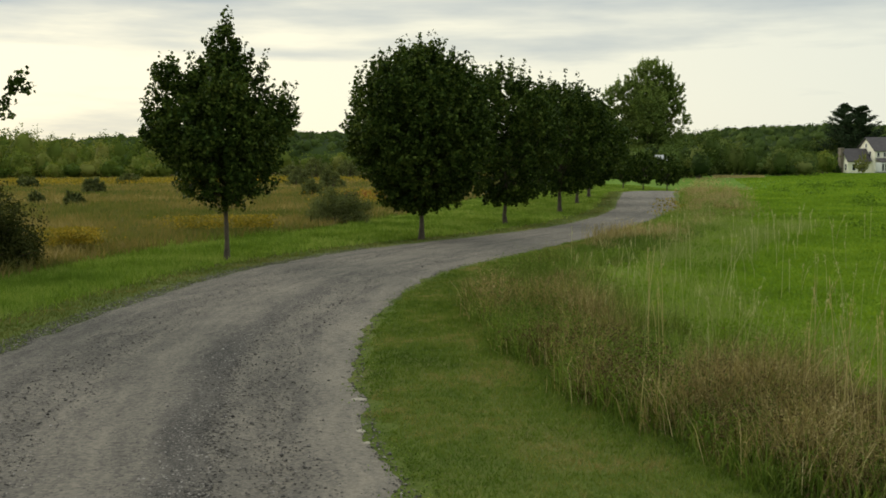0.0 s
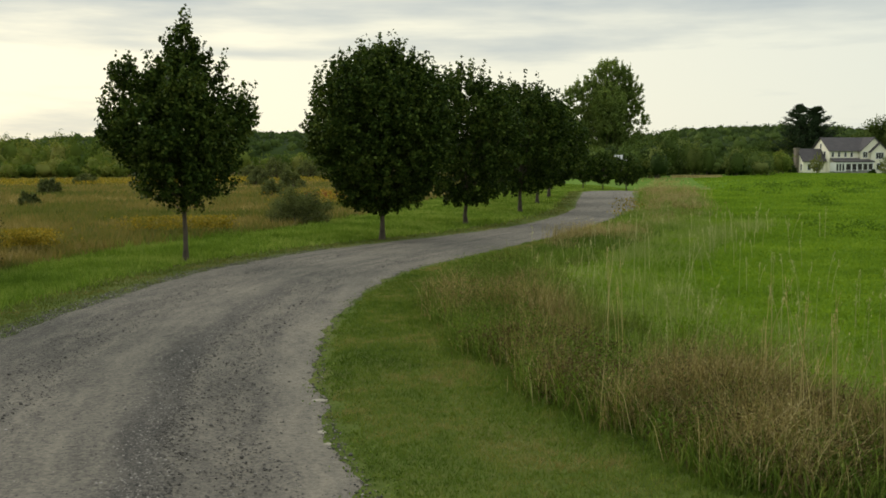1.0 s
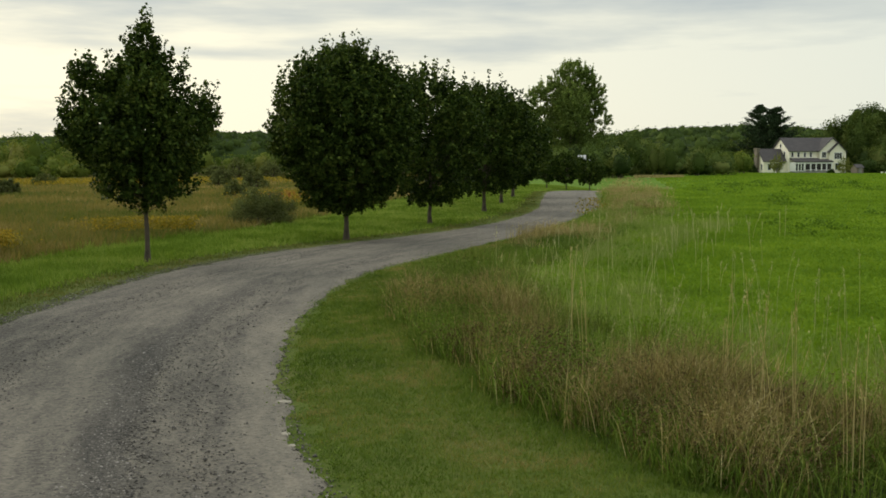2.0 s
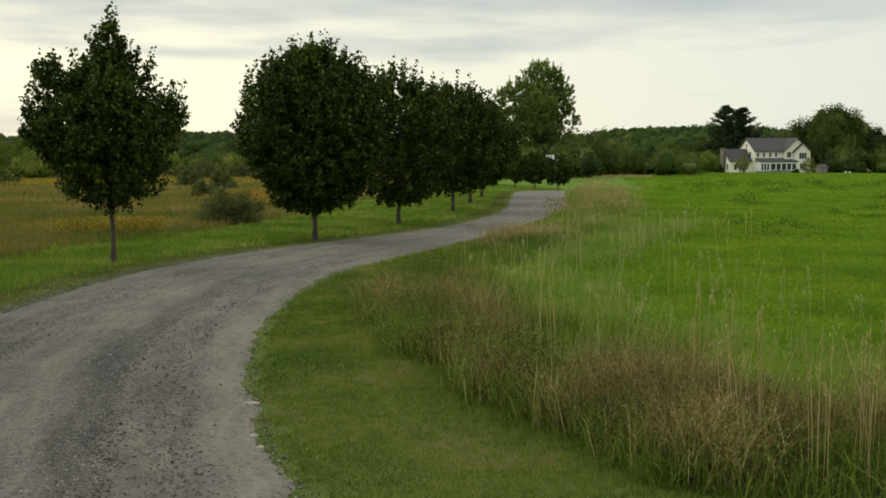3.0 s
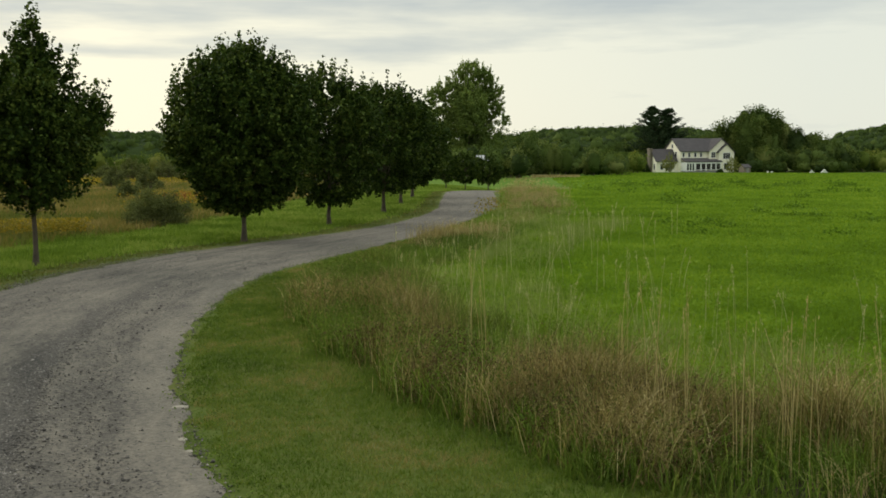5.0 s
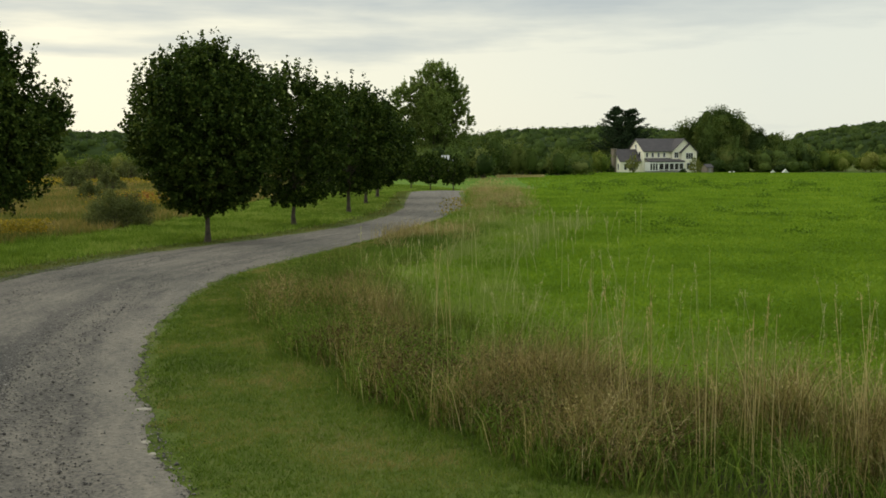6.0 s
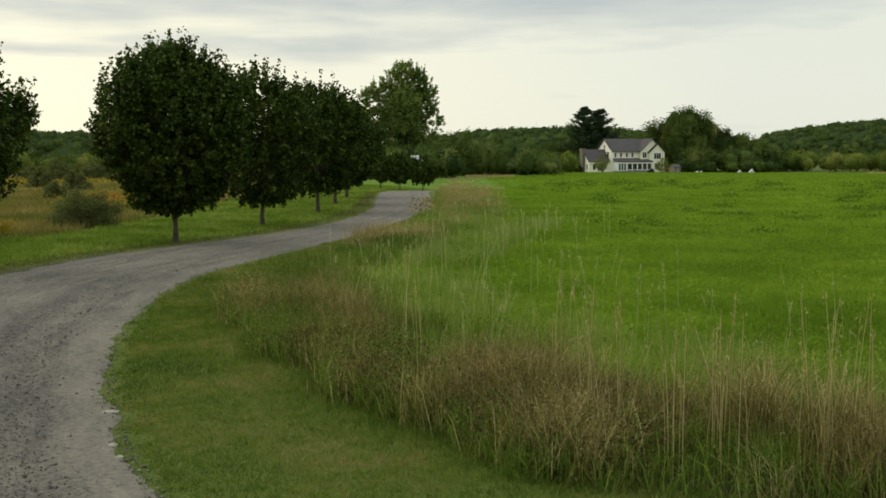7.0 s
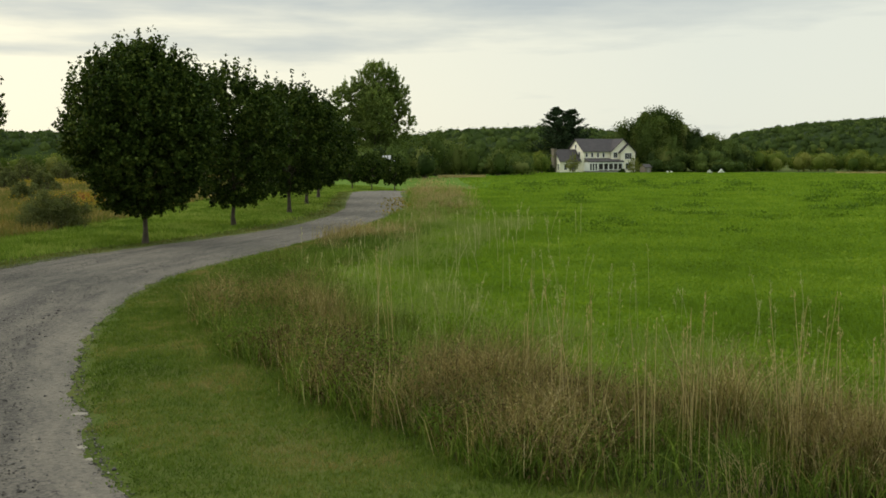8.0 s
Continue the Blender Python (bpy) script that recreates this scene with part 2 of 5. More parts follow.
PALEGREEN = foliage("seeding_grass", [(0.1, (0.10, 0.15, 0.03)), (0.5, (0.22, 0.28, 0.08)), (0.9, (0.42, 0.46, 0.20))], 0.8, 0.4, 0.7, 0.05, 0.5)
# dead leaf brown, its dark end painting the shade low among the stalks
DEADLEAF_SHADED = foliage("dead_weed_leaf_shaded", [(0.1, (0.03, 0.022, 0.009)), (0.5, (0.09, 0.066, 0.028)), (0.9, (0.24, 0.18, 0.08))], 1.4, 0.15, 0.8, 0.04, 0.6)
ASHEN = foliage("pale_seed_stalk", [(0.1, (0.26, 0.28, 0.12)), (0.5, (0.44, 0.43, 0.22)), (0.9, (0.62, 0.58, 0.34))], 0.9, 0.35, 0.7, 0.05, 0.5)
GREENSTEM = foliage("green_stem", [(0.1, (0.05, 0.075, 0.014)), (0.5, (0.11, 0.14, 0.027)), (0.9, (0.27, 0.28, 0.085))], 1.3, 0.4, 0.7, 0.05, 0.6)
STRAW = foliage("straw_stem", [(0.1, (0.36, 0.29, 0.12)), (0.9, (0.64, 0.55, 0.29))], 1.0, 0.35)
TAN = foliage("tan_stem", [(0.1, (0.17, 0.14, 0.05)), (0.5, (0.33, 0.27, 0.13)), (0.9, (0.52, 0.44, 0.25))], 0.3, 0.35)
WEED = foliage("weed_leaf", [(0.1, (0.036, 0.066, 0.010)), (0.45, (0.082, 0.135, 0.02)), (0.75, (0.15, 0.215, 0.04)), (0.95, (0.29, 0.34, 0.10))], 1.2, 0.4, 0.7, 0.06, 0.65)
CREAM = solid("cream_clapboard", [(0.3, (0.76, 0.73, 0.58)), (0.7, (0.84, 0.80, 0.66))], 0.5, 8.0, 0.6, 0.1)
WHITE = solid("white_trim", [(0.3, (0.72, 0.72, 0.69)), (0.7, (0.82, 0.82, 0.79))], 1.0, 10.0, 0.5, 0.05)
SHINGLE = solid("dark_shingle", [(0.3, (0.045, 0.04, 0.042)), (0.7, (0.085, 0.075, 0.075))], 1.0, 9.0, 0.85, 0.5)
BRICKWORK = solid("weathered_chimney", [(0.3, (0.12, 0.10, 0.075)), (0.7, (0.22, 0.185, 0.145))], 2.0, 12.0, 0.85, 0.4)
DARKGLASS = solid("window_glass", [(0.3, (0.015, 0.017, 0.02)), (0.7, (0.03, 0.032, 0.035))], 1.0, 5.0, 0.08, 0.0, 0.0, 0.6)


def porch_shade_material():
    """Dark sheet standing in for porch shade; a third of the light passes."""
    m, nt, out = material("porch_shade_veil")
    col = ramp_node(nt, noise_of(nt, 1.5), [(0.3, (0.02, 0.018, 0.016)), (0.7, (0.05, 0.044, 0.038))])
    p = node(nt, "ShaderNodeBsdfPrincipled", Roughness=0.6)
    nt.links.new(col, p.inputs["Base Color"])
    clear = nt.nodes.new("ShaderNodeBsdfTransparent")
    mx = nt.nodes.new("ShaderNodeMixShader")
    mx.inputs[0].default_value = 0.35
    nt.links.new(p.outputs[0], mx.inputs[1])
    nt.links.new(clear.outputs[0], mx.inputs[2])
    nt.links.new(mx.outputs[0], out.inputs[0])
    return m


PORCH_SHADE = porch_shade_material()
TIN = solid("dull_tin_roof", [(0.3, (0.30, 0.30, 0.30)), (0.7, (0.44, 0.44, 0.43))], 0.8, 9.0, 0.6, 0.1)
GREYWOOD = solid("grey_board", [(0.3, (0.16, 0.15, 0.14)), (0.7, (0.28, 0.27, 0.25))], 1.0, 20.0, 0.85, 0.3)

# ---------------------------------------------------------------- mesh helpers
rng = np.random.default_rng(7)


def raw_mesh(name, V, F, mat, smooth=False, tone=None):
    """A mesh from an array of points and an array of equal faces."""
    V, F = np.asarray(V, np.float32), np.asarray(F, np.int32)
    me = bpy.data.meshes.new(name)
    n, k = F.shape
    me.vertices.add(len(V))
    me.vertices.foreach_set("co", V.ravel())
    me.loops.add(n * k)
    me.loops.foreach_set("vertex_index", F.ravel())
    me.polygons.add(n)
    me.polygons.foreach_set("loop_start", np.arange(0, n * k, k, dtype=np.int32))
    if smooth:
        me.polygons.foreach_set("use_smooth", np.ones(n, bool))
    me.update(calc_edges=True)
    me.validate()
    me.materials.append(mat)
    if tone is not None:
        me.attributes.new("tone", "FLOAT", "POINT").data.foreach_set("value", np.asarray(tone, np.float32))
    return me


def part(name, mesh, parent, label=""):
    ob = new(name, mesh)
    ob.parent = parent
    return tagged(ob, label)


def thing(name, x, y, z, label, category, group="", turn=0.0):
    ob = new(name)
    ob.matrix_world = pose(x, y, z, 0, 0, turn)
    return tagged(ob, label, category, group)


def stuff(name, mesh, label, category):
    return tagged(new(name, mesh), label, category, "", "stuff")


def box_bm(bm, x0, y0, z0, x1, y1, z1, bevel=0.0):
    r = bmesh.ops.create_cube(bm, size=1.0)
    for v in r["verts"]:
        v.co = Vector(((x0 + x1) / 2 + v.co.x * (x1 - x0), (y0 + y1) / 2 + v.co.y * (y1 - y0), (z0 + z1) / 2 + v.co.z * (z1 - z0)))
    if bevel:
        es = list({e for v in r["verts"] for e in v.link_edges})
        bmesh.ops.bevel(bm, geom=es, offset=bevel, segments=1, affect="EDGES")


def bm_mesh(name, bm, mat):
    me = bpy.data.meshes.new(name)
    bmesh.ops.recalc_face_normals(bm, faces=bm.faces)
    bm.to_mesh(me)
    bm.free()
    me.materials.append(mat)
    return me


def box_part(name, parent, mat, x0, y0, z0, x1, y1, z1, bevel=0.01, label=""):
    bm = bmesh.new()
    box_bm(bm, x0, y0, z0, x1, y1, z1, bevel)
    return part(name, bm_mesh(name, bm, mat), parent, label)


def tubes(paths, sides=5):
    """Tapered tubes round lists of (points, radii), as arrays of points and quads."""
    VV, FF, base = [], [], 0
    ang = np.arange(sides) * 2 * np.pi / sides
    for P, R in paths:
        P, R = np.asarray(P, float), np.asarray(R, float)
        T = np.gradient(P, axis=0)
        T /= np.linalg.norm(T, axis=1)[:, None] + 1e-9
        ref = np.where(np.abs(T[:, 2:3]) > 0.9, np.array([[1.0, 0, 0]]), np.array([[0, 0, 1.0]]))
        A = np.cross(T, ref)
        A /= np.linalg.norm(A, axis=1)[:, None] + 1e-9
        B = np.cross(T, A)
        ring = P[:, None] + R[:, None, None] * (np.cos(ang)[None, :, None] * A[:, None] + np.sin(ang)[None, :, None] * B[:, None])
        VV.append(ring.reshape(-1, 3))
        n = len(P)
        i, j = np.meshgrid(np.arange(n - 1), np.arange(sides), indexing="ij")
        k = (j + 1) % sides
        FF.append((base + np.stack([i * sides + j, i * sides + k, (i + 1) * sides + k, (i + 1) * sides + j], -1)).reshape(-1, 4))
        base += n * sides
    return np.concatenate(VV), np.concatenate(FF)


def unit(v):
    return v / (np.linalg.norm(v, axis=-1, keepdims=True) + 1e-9)


def leaf_quads(C, size, rs, up=0.3, droop=None, slim=0.8):
    """One folded, kite-shaped leaf at each point of C."""
    n = len(C)
    axis = rs.normal(size=(n, 3))
    if droop is not None:
        axis = axis * 0.8 + np.asarray(droop)
    axis = unit(axis)
    nor = rs.normal(size=(n, 3)) + np.array([0, 0, up * 2])
    side = unit(np.cross(axis, nor))
    nor = np.cross(side, axis)
    s = (np.asarray(size) * rs.uniform(0.7, 1.3, n))[:, None]
    V = np.stack([C - axis * s * 0.5, C + side * s * 0.5 * slim - axis * s * 0.05 + nor * s * 0.12,
                  C + axis * s * 0.55, C - side * s * 0.5 * slim - axis * s * 0.05 + nor * s * 0.12], 1)
    return V.reshape(-1, 3), np.arange(4 * n).reshape(n, 4)


def blades(P, h, w, rs, lean=0.35, bend=0.0):
    """Grass blades: one tapered triangle each, or with bend two bowed segments."""
    n = len(P)
    az, la = rs.uniform(0, 2 * np.pi, n), rs.uniform(0, 2 * np.pi, n)
    side = np.stack([np.cos(az), np.sin(az), np.zeros(n)], 1) * (np.broadcast_to(w, (n,)) * 0.5)[:, None]
    h = np.broadcast_to(h, (n,))
    out = np.stack([np.cos(la), np.sin(la), np.zeros(n)], 1) * (h * np.abs(rs.normal(0, lean, n)))[:, None]
    up = np.zeros((n, 3))
    up[:, 2] = h
    if not bend:
        V = np.stack([P - side, P + side, P + up + out], 1)
        return V.reshape(-1, 3), np.arange(3 * n).reshape(n, 3)
    mid = P + up * 0.6 + out * (0.6 - bend * 0.3)
    top = P + up + out
    V = np.stack([P - side, P + side, mid + side * 0.75, mid - side * 0.75, top], 1).reshape(-1, 3)
    b = np.arange(n)[:, None] * 5
    F = np.concatenate([b + [[0, 1, 2]], b + [[0, 2, 3]], b + [[3, 2, 4]]])
    return V, F


def join(*pieces):
    VV, FF, base = [], [], 0
    for V, F in pieces:
        VV.append(V)
        FF.append(F + base)
        base += len(V)
    return np.concatenate(VV), np.concatenate(FF)


# ---------------------------------------------------------------- plan of the ground


def height(x, y):
    """The land falls away gently from the lane."""
    r = np.hypot(x, y)
    t = np.maximum(0, np.minimum(r, 290) - 10)
    # a shallow hollow where the lane bends out of sight
    away = (x - np.interp(y, [60, 80, 95, 115, 150], [13, 16.5, 24.4, 30.1, 37])) / 6.5
    hollow = np.interp(r, [81, 90, 100, 118, 135, 152], [0, 0.34, 0.66, 1.15, 0.8, 0]) * np.exp(-away * away)
    return -0.0126 * t * t / (t + 15) - hollow


def curve_of(pairs):
    ys, xs = np.array([p[1] for p in pairs], float), np.array([p[0] for p in pairs], float)
    fine = np.linspace(ys[0], ys[-1], 1500)
    val = np.interp(fine, ys, xs)
    for _ in range(2):
        k = 9
        val = np.convolve(np.pad(val, k, mode="edge"), np.ones(2 * k + 1) / (2 * k + 1), "valid")
    return lambda y: np.interp(y, fine, val)


lane_out = curve_of([(-1.0, -14), (-3.6, 0), (-5.0, 8), (-5.25, 12.2), (-5.0, 15.4), (-4.28, 20.2), (-2.5, 24.9), (-1.2, 26.9), (0.25, 28.9),
                     (2.0, 31.4), (4.2, 35.7), (6.3, 41.9), (7.95, 48.2), (10, 59.6), (13.5, 78.1), (17.4, 84.5), (22.4, 95), (28, 115), (36.5, 150), (47.5, 178), (62, 205)])
lane_in = curve_of([(4.5, -14), (2.0, 0), (-0.2, 6.7), (-0.65, 8.6), (-0.88, 11), (-1.0, 12.7), (-0.7, 16.6), (-0.26, 19.4), (0.54, 21.5), (1.5, 23.4),
                    (3.2, 27.2), (4.9, 31), (7.4, 37.5), (11, 48.2), (14.6, 64.7), (17.4, 78.1), (21.6, 84.5), (26.4, 95), (32.2, 115), (41.2, 150), (53, 175), (68, 199)])
meadow_edge = curve_of([(-10, -20), (-9, 12), (-8.2, 20), (-7.2, 26), (-4.85, 31.2), (-3.5, 35.3), (-1.5, 43), (2.3, 65), (6, 90), (12, 150), (14, 260)])
weed_front = curve_of([(9.5, 3.5), (7, 4.2), (4.5, 5.1), (2.87, 6.2), (2.0, 7.2), (1.3, 9.6), (0.8, 11.5), (0.42, 13.6), (0.5, 15.5), (1.35, 20), (3.2, 24.0),
                       (5.0, 28), (7.4, 35), (11.4, 48), (15.3, 65), (18.2, 78), (22.2, 84.5), (27, 95), (32.8, 115), (40, 150)])


def weed_depth(x, y):
    """Metres behind the front of the weed strip, square to it."""
    slope = (weed_front(y + 0.3) - weed_front(y - 0.3)) / 0.6
    return (x - weed_front(y)) / np.sqrt(1 + slope * slope)


def weed_width(y):
    return np.interp(y, [4, 10, 20, 28, 40, 60, 110], [2.2, 2.0, 1.5, 1.7, 2.6, 2.8, 2.2])


def scatter(n, az0, az1, r0, r1, rs, power=1.0):
    """Points between two bearings and two distances, thinning with distance."""
    az = np.radians(rs.uniform(az0, az1, n))
    u = rs.uniform(0, 1, n)
    r = np.exp(np.log(r0) + u * np.log(r1 / r0)) if power == 0 else (r0 ** power + u * (r1 ** power - r0 ** power)) ** (1 / power)
    return np.sin(az) * r, np.cos(az) * r


def on_ground(x, y, dz=0.0):
    return np.stack([x, y, height(x, y) + dz], 1)


def ground_sheet():
    az = np.radians(np.concatenate([np.arange(-40, 50, 0.3), np.arange(50, 320, 3.0)]))
    rr = np.concatenate([[0.0], np.exp(np.linspace(np.log(1.0), np.log(4500), 190))])
    A, R = np.meshgrid(az, rr, indexing="ij")
    X, Y = np.sin(A) * R, np.cos(A) * R
    Z = height(X, Y)
    na, nr = A.shape
    V = np.stack([X, Y, Z], -1).reshape(-1, 3)
    i, j = np.meshgrid(np.arange(na), np.arange(nr - 1), indexing="ij")
    k = (i + 1) % na
    F = np.stack([i * nr + j, i * nr + j + 1, k * nr + j + 1, k * nr + j], -1).reshape(-1, 4)
    me = raw_mesh("ground", V, F, GROUND, True)
    x, y = V[:, 0], V[:, 1]
    soft = lambda d, w: np.clip(d / w + 0.5, 0, 1)
    zones = {"meadow": soft(meadow_edge(y) - x, 0.8), "field": soft(weed_depth(x, y) - weed_width(y) * 0.8, 0.8) * soft(300 - np.hypot(x, y), 10),
             "weeds": soft(weed_depth(x, y), 0.3) * soft(weed_width(y) - weed_depth(x, y), 0.8) * soft(84 - y, 4)}
    zones["field"] = np.maximum(zones["field"], soft(y - 80, 12) * soft(x - meadow_edge(y), 1.5) * soft(240 - np.hypot(x, y), 20) * 0.8)
    for key, val in zones.items():
        at = me.attributes.new(key, "FLOAT", "POINT")
        at.data.foreach_set("value", val.astype(np.float32))
    tagged(new("ground", me), "rolling ground of turf, meadow and green hay field", "ground", "", "structure")


def road_sheet():
    ys = np.concatenate([np.arange(-14, 60, 0.12), np.arange(60, 121, 0.6)])
    us = np.linspace(0, 1, 25)
    rag = np.array([noise.fractal((y * 1.7, 3.1, 0.0), 0.6, 2.0, 4) for y in ys]) * 0.13
    rag2 = np.array([noise.fractal((y * 1.9, 9.7, 0.0), 0.6, 2.0, 4) for y in ys]) * 0.12
    lo, hi = lane_out(ys) + rag, lane_in(ys) + rag2
    X = lo[:, None] + (hi - lo)[:, None] * us[None]
    Y = np.repeat(ys[:, None], len(us), 1)
    crown = 0.012 + 0.05 * (1 - (2 * us - 1) ** 2) - 0.02 * np.exp(-((us - 0.3) / 0.08) ** 2) - 0.02 * np.exp(-((us - 0.78) / 0.08) ** 2)
    crown[0] = crown[-1] = -0.03
    Z = height(X, Y) + crown[None]
    V = np.stack([X, Y, Z], -1).reshape(-1, 3)
    n, m = X.shape
    i, j = np.meshgrid(np.arange(n - 1), np.arange(m - 1), indexing="ij")
    F = np.stack([i * m + j, i * m + j + 1, (i + 1) * m + j + 1, (i + 1) * m + j], -1).reshape(-1, 4)
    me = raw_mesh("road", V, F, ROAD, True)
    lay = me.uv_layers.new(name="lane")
    U = np.repeat(us[None], n, 0).ravel()
    W = Y.ravel()
    idx = np.empty(len(me.loops), np.int32)
    me.loops.foreach_get("vertex_index", idx)
    lay.data.foreach_set("uv", np.stack([U[idx], W[idx]], 1).astype(np.float32).ravel())
    tagged(new("road", me), "winding grey gravel lane with packed wheel tracks", "road", "", "structure")


ground_sheet()
road_sheet()

# ---------------------------------------------------------------- trees


def crown_clusters(profile, n, rs, inner=0.45, lumps=0.16):
    """Places and outward ways of leaf sprays inside a turned outline; profile: (height, radius) pairs."""
    hs, rr = np.array([p[0] for p in profile]), np.array([p[1] for p in profile])
    fine = np.linspace(hs[0], hs[-1], 400)
    wide = np.interp(fine, hs, rr)
    cdf = np.cumsum(wide ** 1.4 + 0.12)
    h = np.interp(rs.uniform(0, 1, n) * cdf[-1], cdf, fine)
    az = rs.uniform(0, 2 * np.pi, n)
    ph = rs.uniform(0, 6.28, 6)
    lump = 1 + lumps * (np.sin(3 * az + ph[0] + h * 1.3) * 0.5 + np.sin(5 * az - h * 2.1 + ph[1]) * 0.5 + np.sin(2 * h * 1.7 + 2 * az + ph[2]) * 0.6)
    rho = np.interp(h, hs, rr) * lump * rs.uniform(inner ** 2, 1, n) ** 0.5
    C = np.stack([np.cos(az) * rho, np.sin(az) * rho, h], 1)
    mid = np.array([0, 0, hs[0] * 0.55 + hs[-1] * 0.45])
    return C, unit(unit(C - mid) + np.array([0, 0, 0.55]) + rs.normal(0, 0.25, (n, 3)))


def lobe_clusters(lobes, n, rs):
    """Places and ways of leaf sprays in a crown of several lobes: (x, y, z, wide, tall) each."""
    L = np.array(lobes, float)
    w = (L[:, 3] * L[:, 3] * L[:, 4]) ** 0.88
    k = rs.choice(len(L), n, p=w / w.sum())
    d = unit(rs.normal(0, 1, (n, 3)))
    q = L[k]
    C = q[:, :3] + d * (rs.uniform(0.06, 1, n) ** 0.42)[:, None] * q[:, [3, 3, 4]]
    return C, unit(d * 0.8 + np.array([0, 0, 0.6]) + rs.normal(0, 0.25, (n, 3)))


def round_tree(name, x, y, label, category, group, profile, trunk_r, leaf, n_spray, per, spray, mat, rs, limbs=26, shoots=20, lean=(0, 0), inner=0.45, lumps=0.16, bark=BARK, lobes=None):
    """A trunk, limbs that reach for the sprays, and a crown of single leaves."""
    z = float(height(np.array(x), np.array(y)))
    tree = thing(name, x, y, z - 0.04, label, category, group, 0.0)
    top = profile[-1][0]
    low = profile[0][0]
    hh = np.linspace(0, top * 0.82, 12)
    px = lean[0] * hh + rs.normal(0, trunk_r * 0.15, 12) * (hh > 0.3)
    py = lean[1] * hh + rs.normal(0, trunk_r * 0.15, 12) * (hh > 0.3)
    rad = trunk_r * (1 - 0.88 * (hh / hh[-1]) ** 1.1) * (1 + 0.5 * np.exp(-hh / (trunk_r * 1.5)))
    V, F = tubes([(np.stack([px, py, hh], 1), rad)], 10)
    part("trunk", raw_mesh("trunk", V, F, bark, True), tree)
    C, D = lobe_clusters(lobes, n_spray, rs) if lobes else crown_clusters(profile, n_spray, rs, inner, lumps)
    C[:, 0] += lean[0] * C[:, 2]
    C[:, 1] += lean[1] * C[:, 2]
    ends = rs.permutation(n_spray)[:limbs * 5]
    paths = []
    for q, i in enumerate(ends):
        h0 = max(low * 0.95, C[i, 2] - np.hypot(C[i, 0], C[i, 1]) * rs.uniform(0.6, 1.1))
        h0 = min(h0, top * 0.75)
        s = np.linspace(0, 1, 6)[:, None]
        p0 = np.array([lean[0] * h0, lean[1] * h0, h0])
        P = p0 * (1 - s) + C[i] * s + np.array([0, 0, -0.10]) * np.linalg.norm(C[i] - p0) * np.sin(s * np.pi)
        r0 = trunk_r * (0.34 if q < limbs else 0.14)
        paths.append((P, r0 * (1 - 0.85 * s[:, 0])))
    for P in paths[:limbs]:
        part("limb", raw_mesh("limb", *tubes([P], 5), bark, True), tree)
    tagged(part("branchwork", raw_mesh("branchwork", *tubes(paths[limbs:], 3), bark, True), tree), kind="stuff")
    # upright shoots that stand out of the outline
    flank = np.hypot(C[:, 0] - lean[0] * C[:, 2], C[:, 1] - lean[1] * C[:, 2]) / max(p[1] for p in profile)
    k = np.argsort(-C[:, 2] / top - 0.35 * flank + rs.uniform(0, 0.5, n_spray))[:shoots]
    hs, rr = [p[0] for p in profile], [p[1] for p in profile]
    out = C[k].copy()
    fac = np.interp(out[:, 2], hs, rr) / (np.hypot(out[:, 0] - lean[0] * out[:, 2], out[:, 1] - lean[1] * out[:, 2]) + 1e-6)
    if not lobes:
        out[:, :2] *= np.clip(fac, 1, 4)[:, None]
    C = np.concatenate([C, out])
    D = np.concatenate([D, unit(D[k] * 0.5 + np.array([0, 0, 1.0]))])
    long = np.concatenate([np.full(n_spray, spray), spray * rs.uniform(1.2, 3.3, shoots)])
    loose = np.concatenate([np.full(n_spray, 0.24), np.full(shoots, 0.17)])
    u = rs.uniform(-0.4, 1, (len(C), per))
    L = C[:, None] + D[:, None] * (u * long[:, None])[..., None] + rs.normal(0, 1, (len(C), per, 3)) * (spray * loose)[:, None, None]
    thin = rs.uniform(0, 1, (len(C), per)) < np.where(loose > 0.2, 1.0, 0.62)[:, None]
    L = L[thin]
    V, F = leaf_quads(L, leaf, rs, 0.5, (0, 0, -0.5))
    part("crown", raw_mesh("crown", V, F, mat), tree)
    return tree


ROW = "maples along the lane"
LBL = "young maple tree with dense dark green crown on the verge"
R = lambda s: np.random.default_rng(s)
round_tree("maple_tree", -4.76, 22.57, "young maple tree with ragged leader on the grass verge", "tree", ROW,
           [(1.15, 0.5), (1.35, 0.95), (1.9, 1.3), (2.5, 1.42), (3.1, 1.5), (3.6, 1.3), (4.1, 0.95), (4.45, 0.62), (4.85, 0.4), (5.25, 0.14)],
           0.056, 0.08, 1350, 32, 0.19, MAPLE, R(11), 22, 230, (0, 0),
           lobes=[(-0.05, 0, 4.9, 0.2, 0.24), (-0.02, 0, 4.72, 0.32, 0.42), (0.05, 0.1, 4.3, 0.45, 0.4), (0.66, -0.1, 4.2, 0.28, 0.34), (-1.22, 0.1, 3.98, 0.36, 0.34), (-0.85, 0.0, 3.6, 0.5, 0.42),
                  (1.1, 0.1, 3.42, 0.32, 0.36), (1.42, 0.0, 3.1, 0.24, 0.3), (-1.55, -0.1, 3.25, 0.28, 0.32), (-1.3, 0, 2.75, 0.4, 0.45), (-0.05, 0, 2.75, 1.42, 0.92), (0.05, 0, 1.95, 1.12, 0.66),
                  (-0.2, 0.9, 3.6, 0.5, 0.5), (0.2, -0.8, 3.5, 0.5, 0.55), (-0.1, 0, 3.75, 0.7, 0.6), (0.5, 0, 3.7, 0.38, 0.4), (-0.5, 0, 4.0, 0.3, 0.34)])
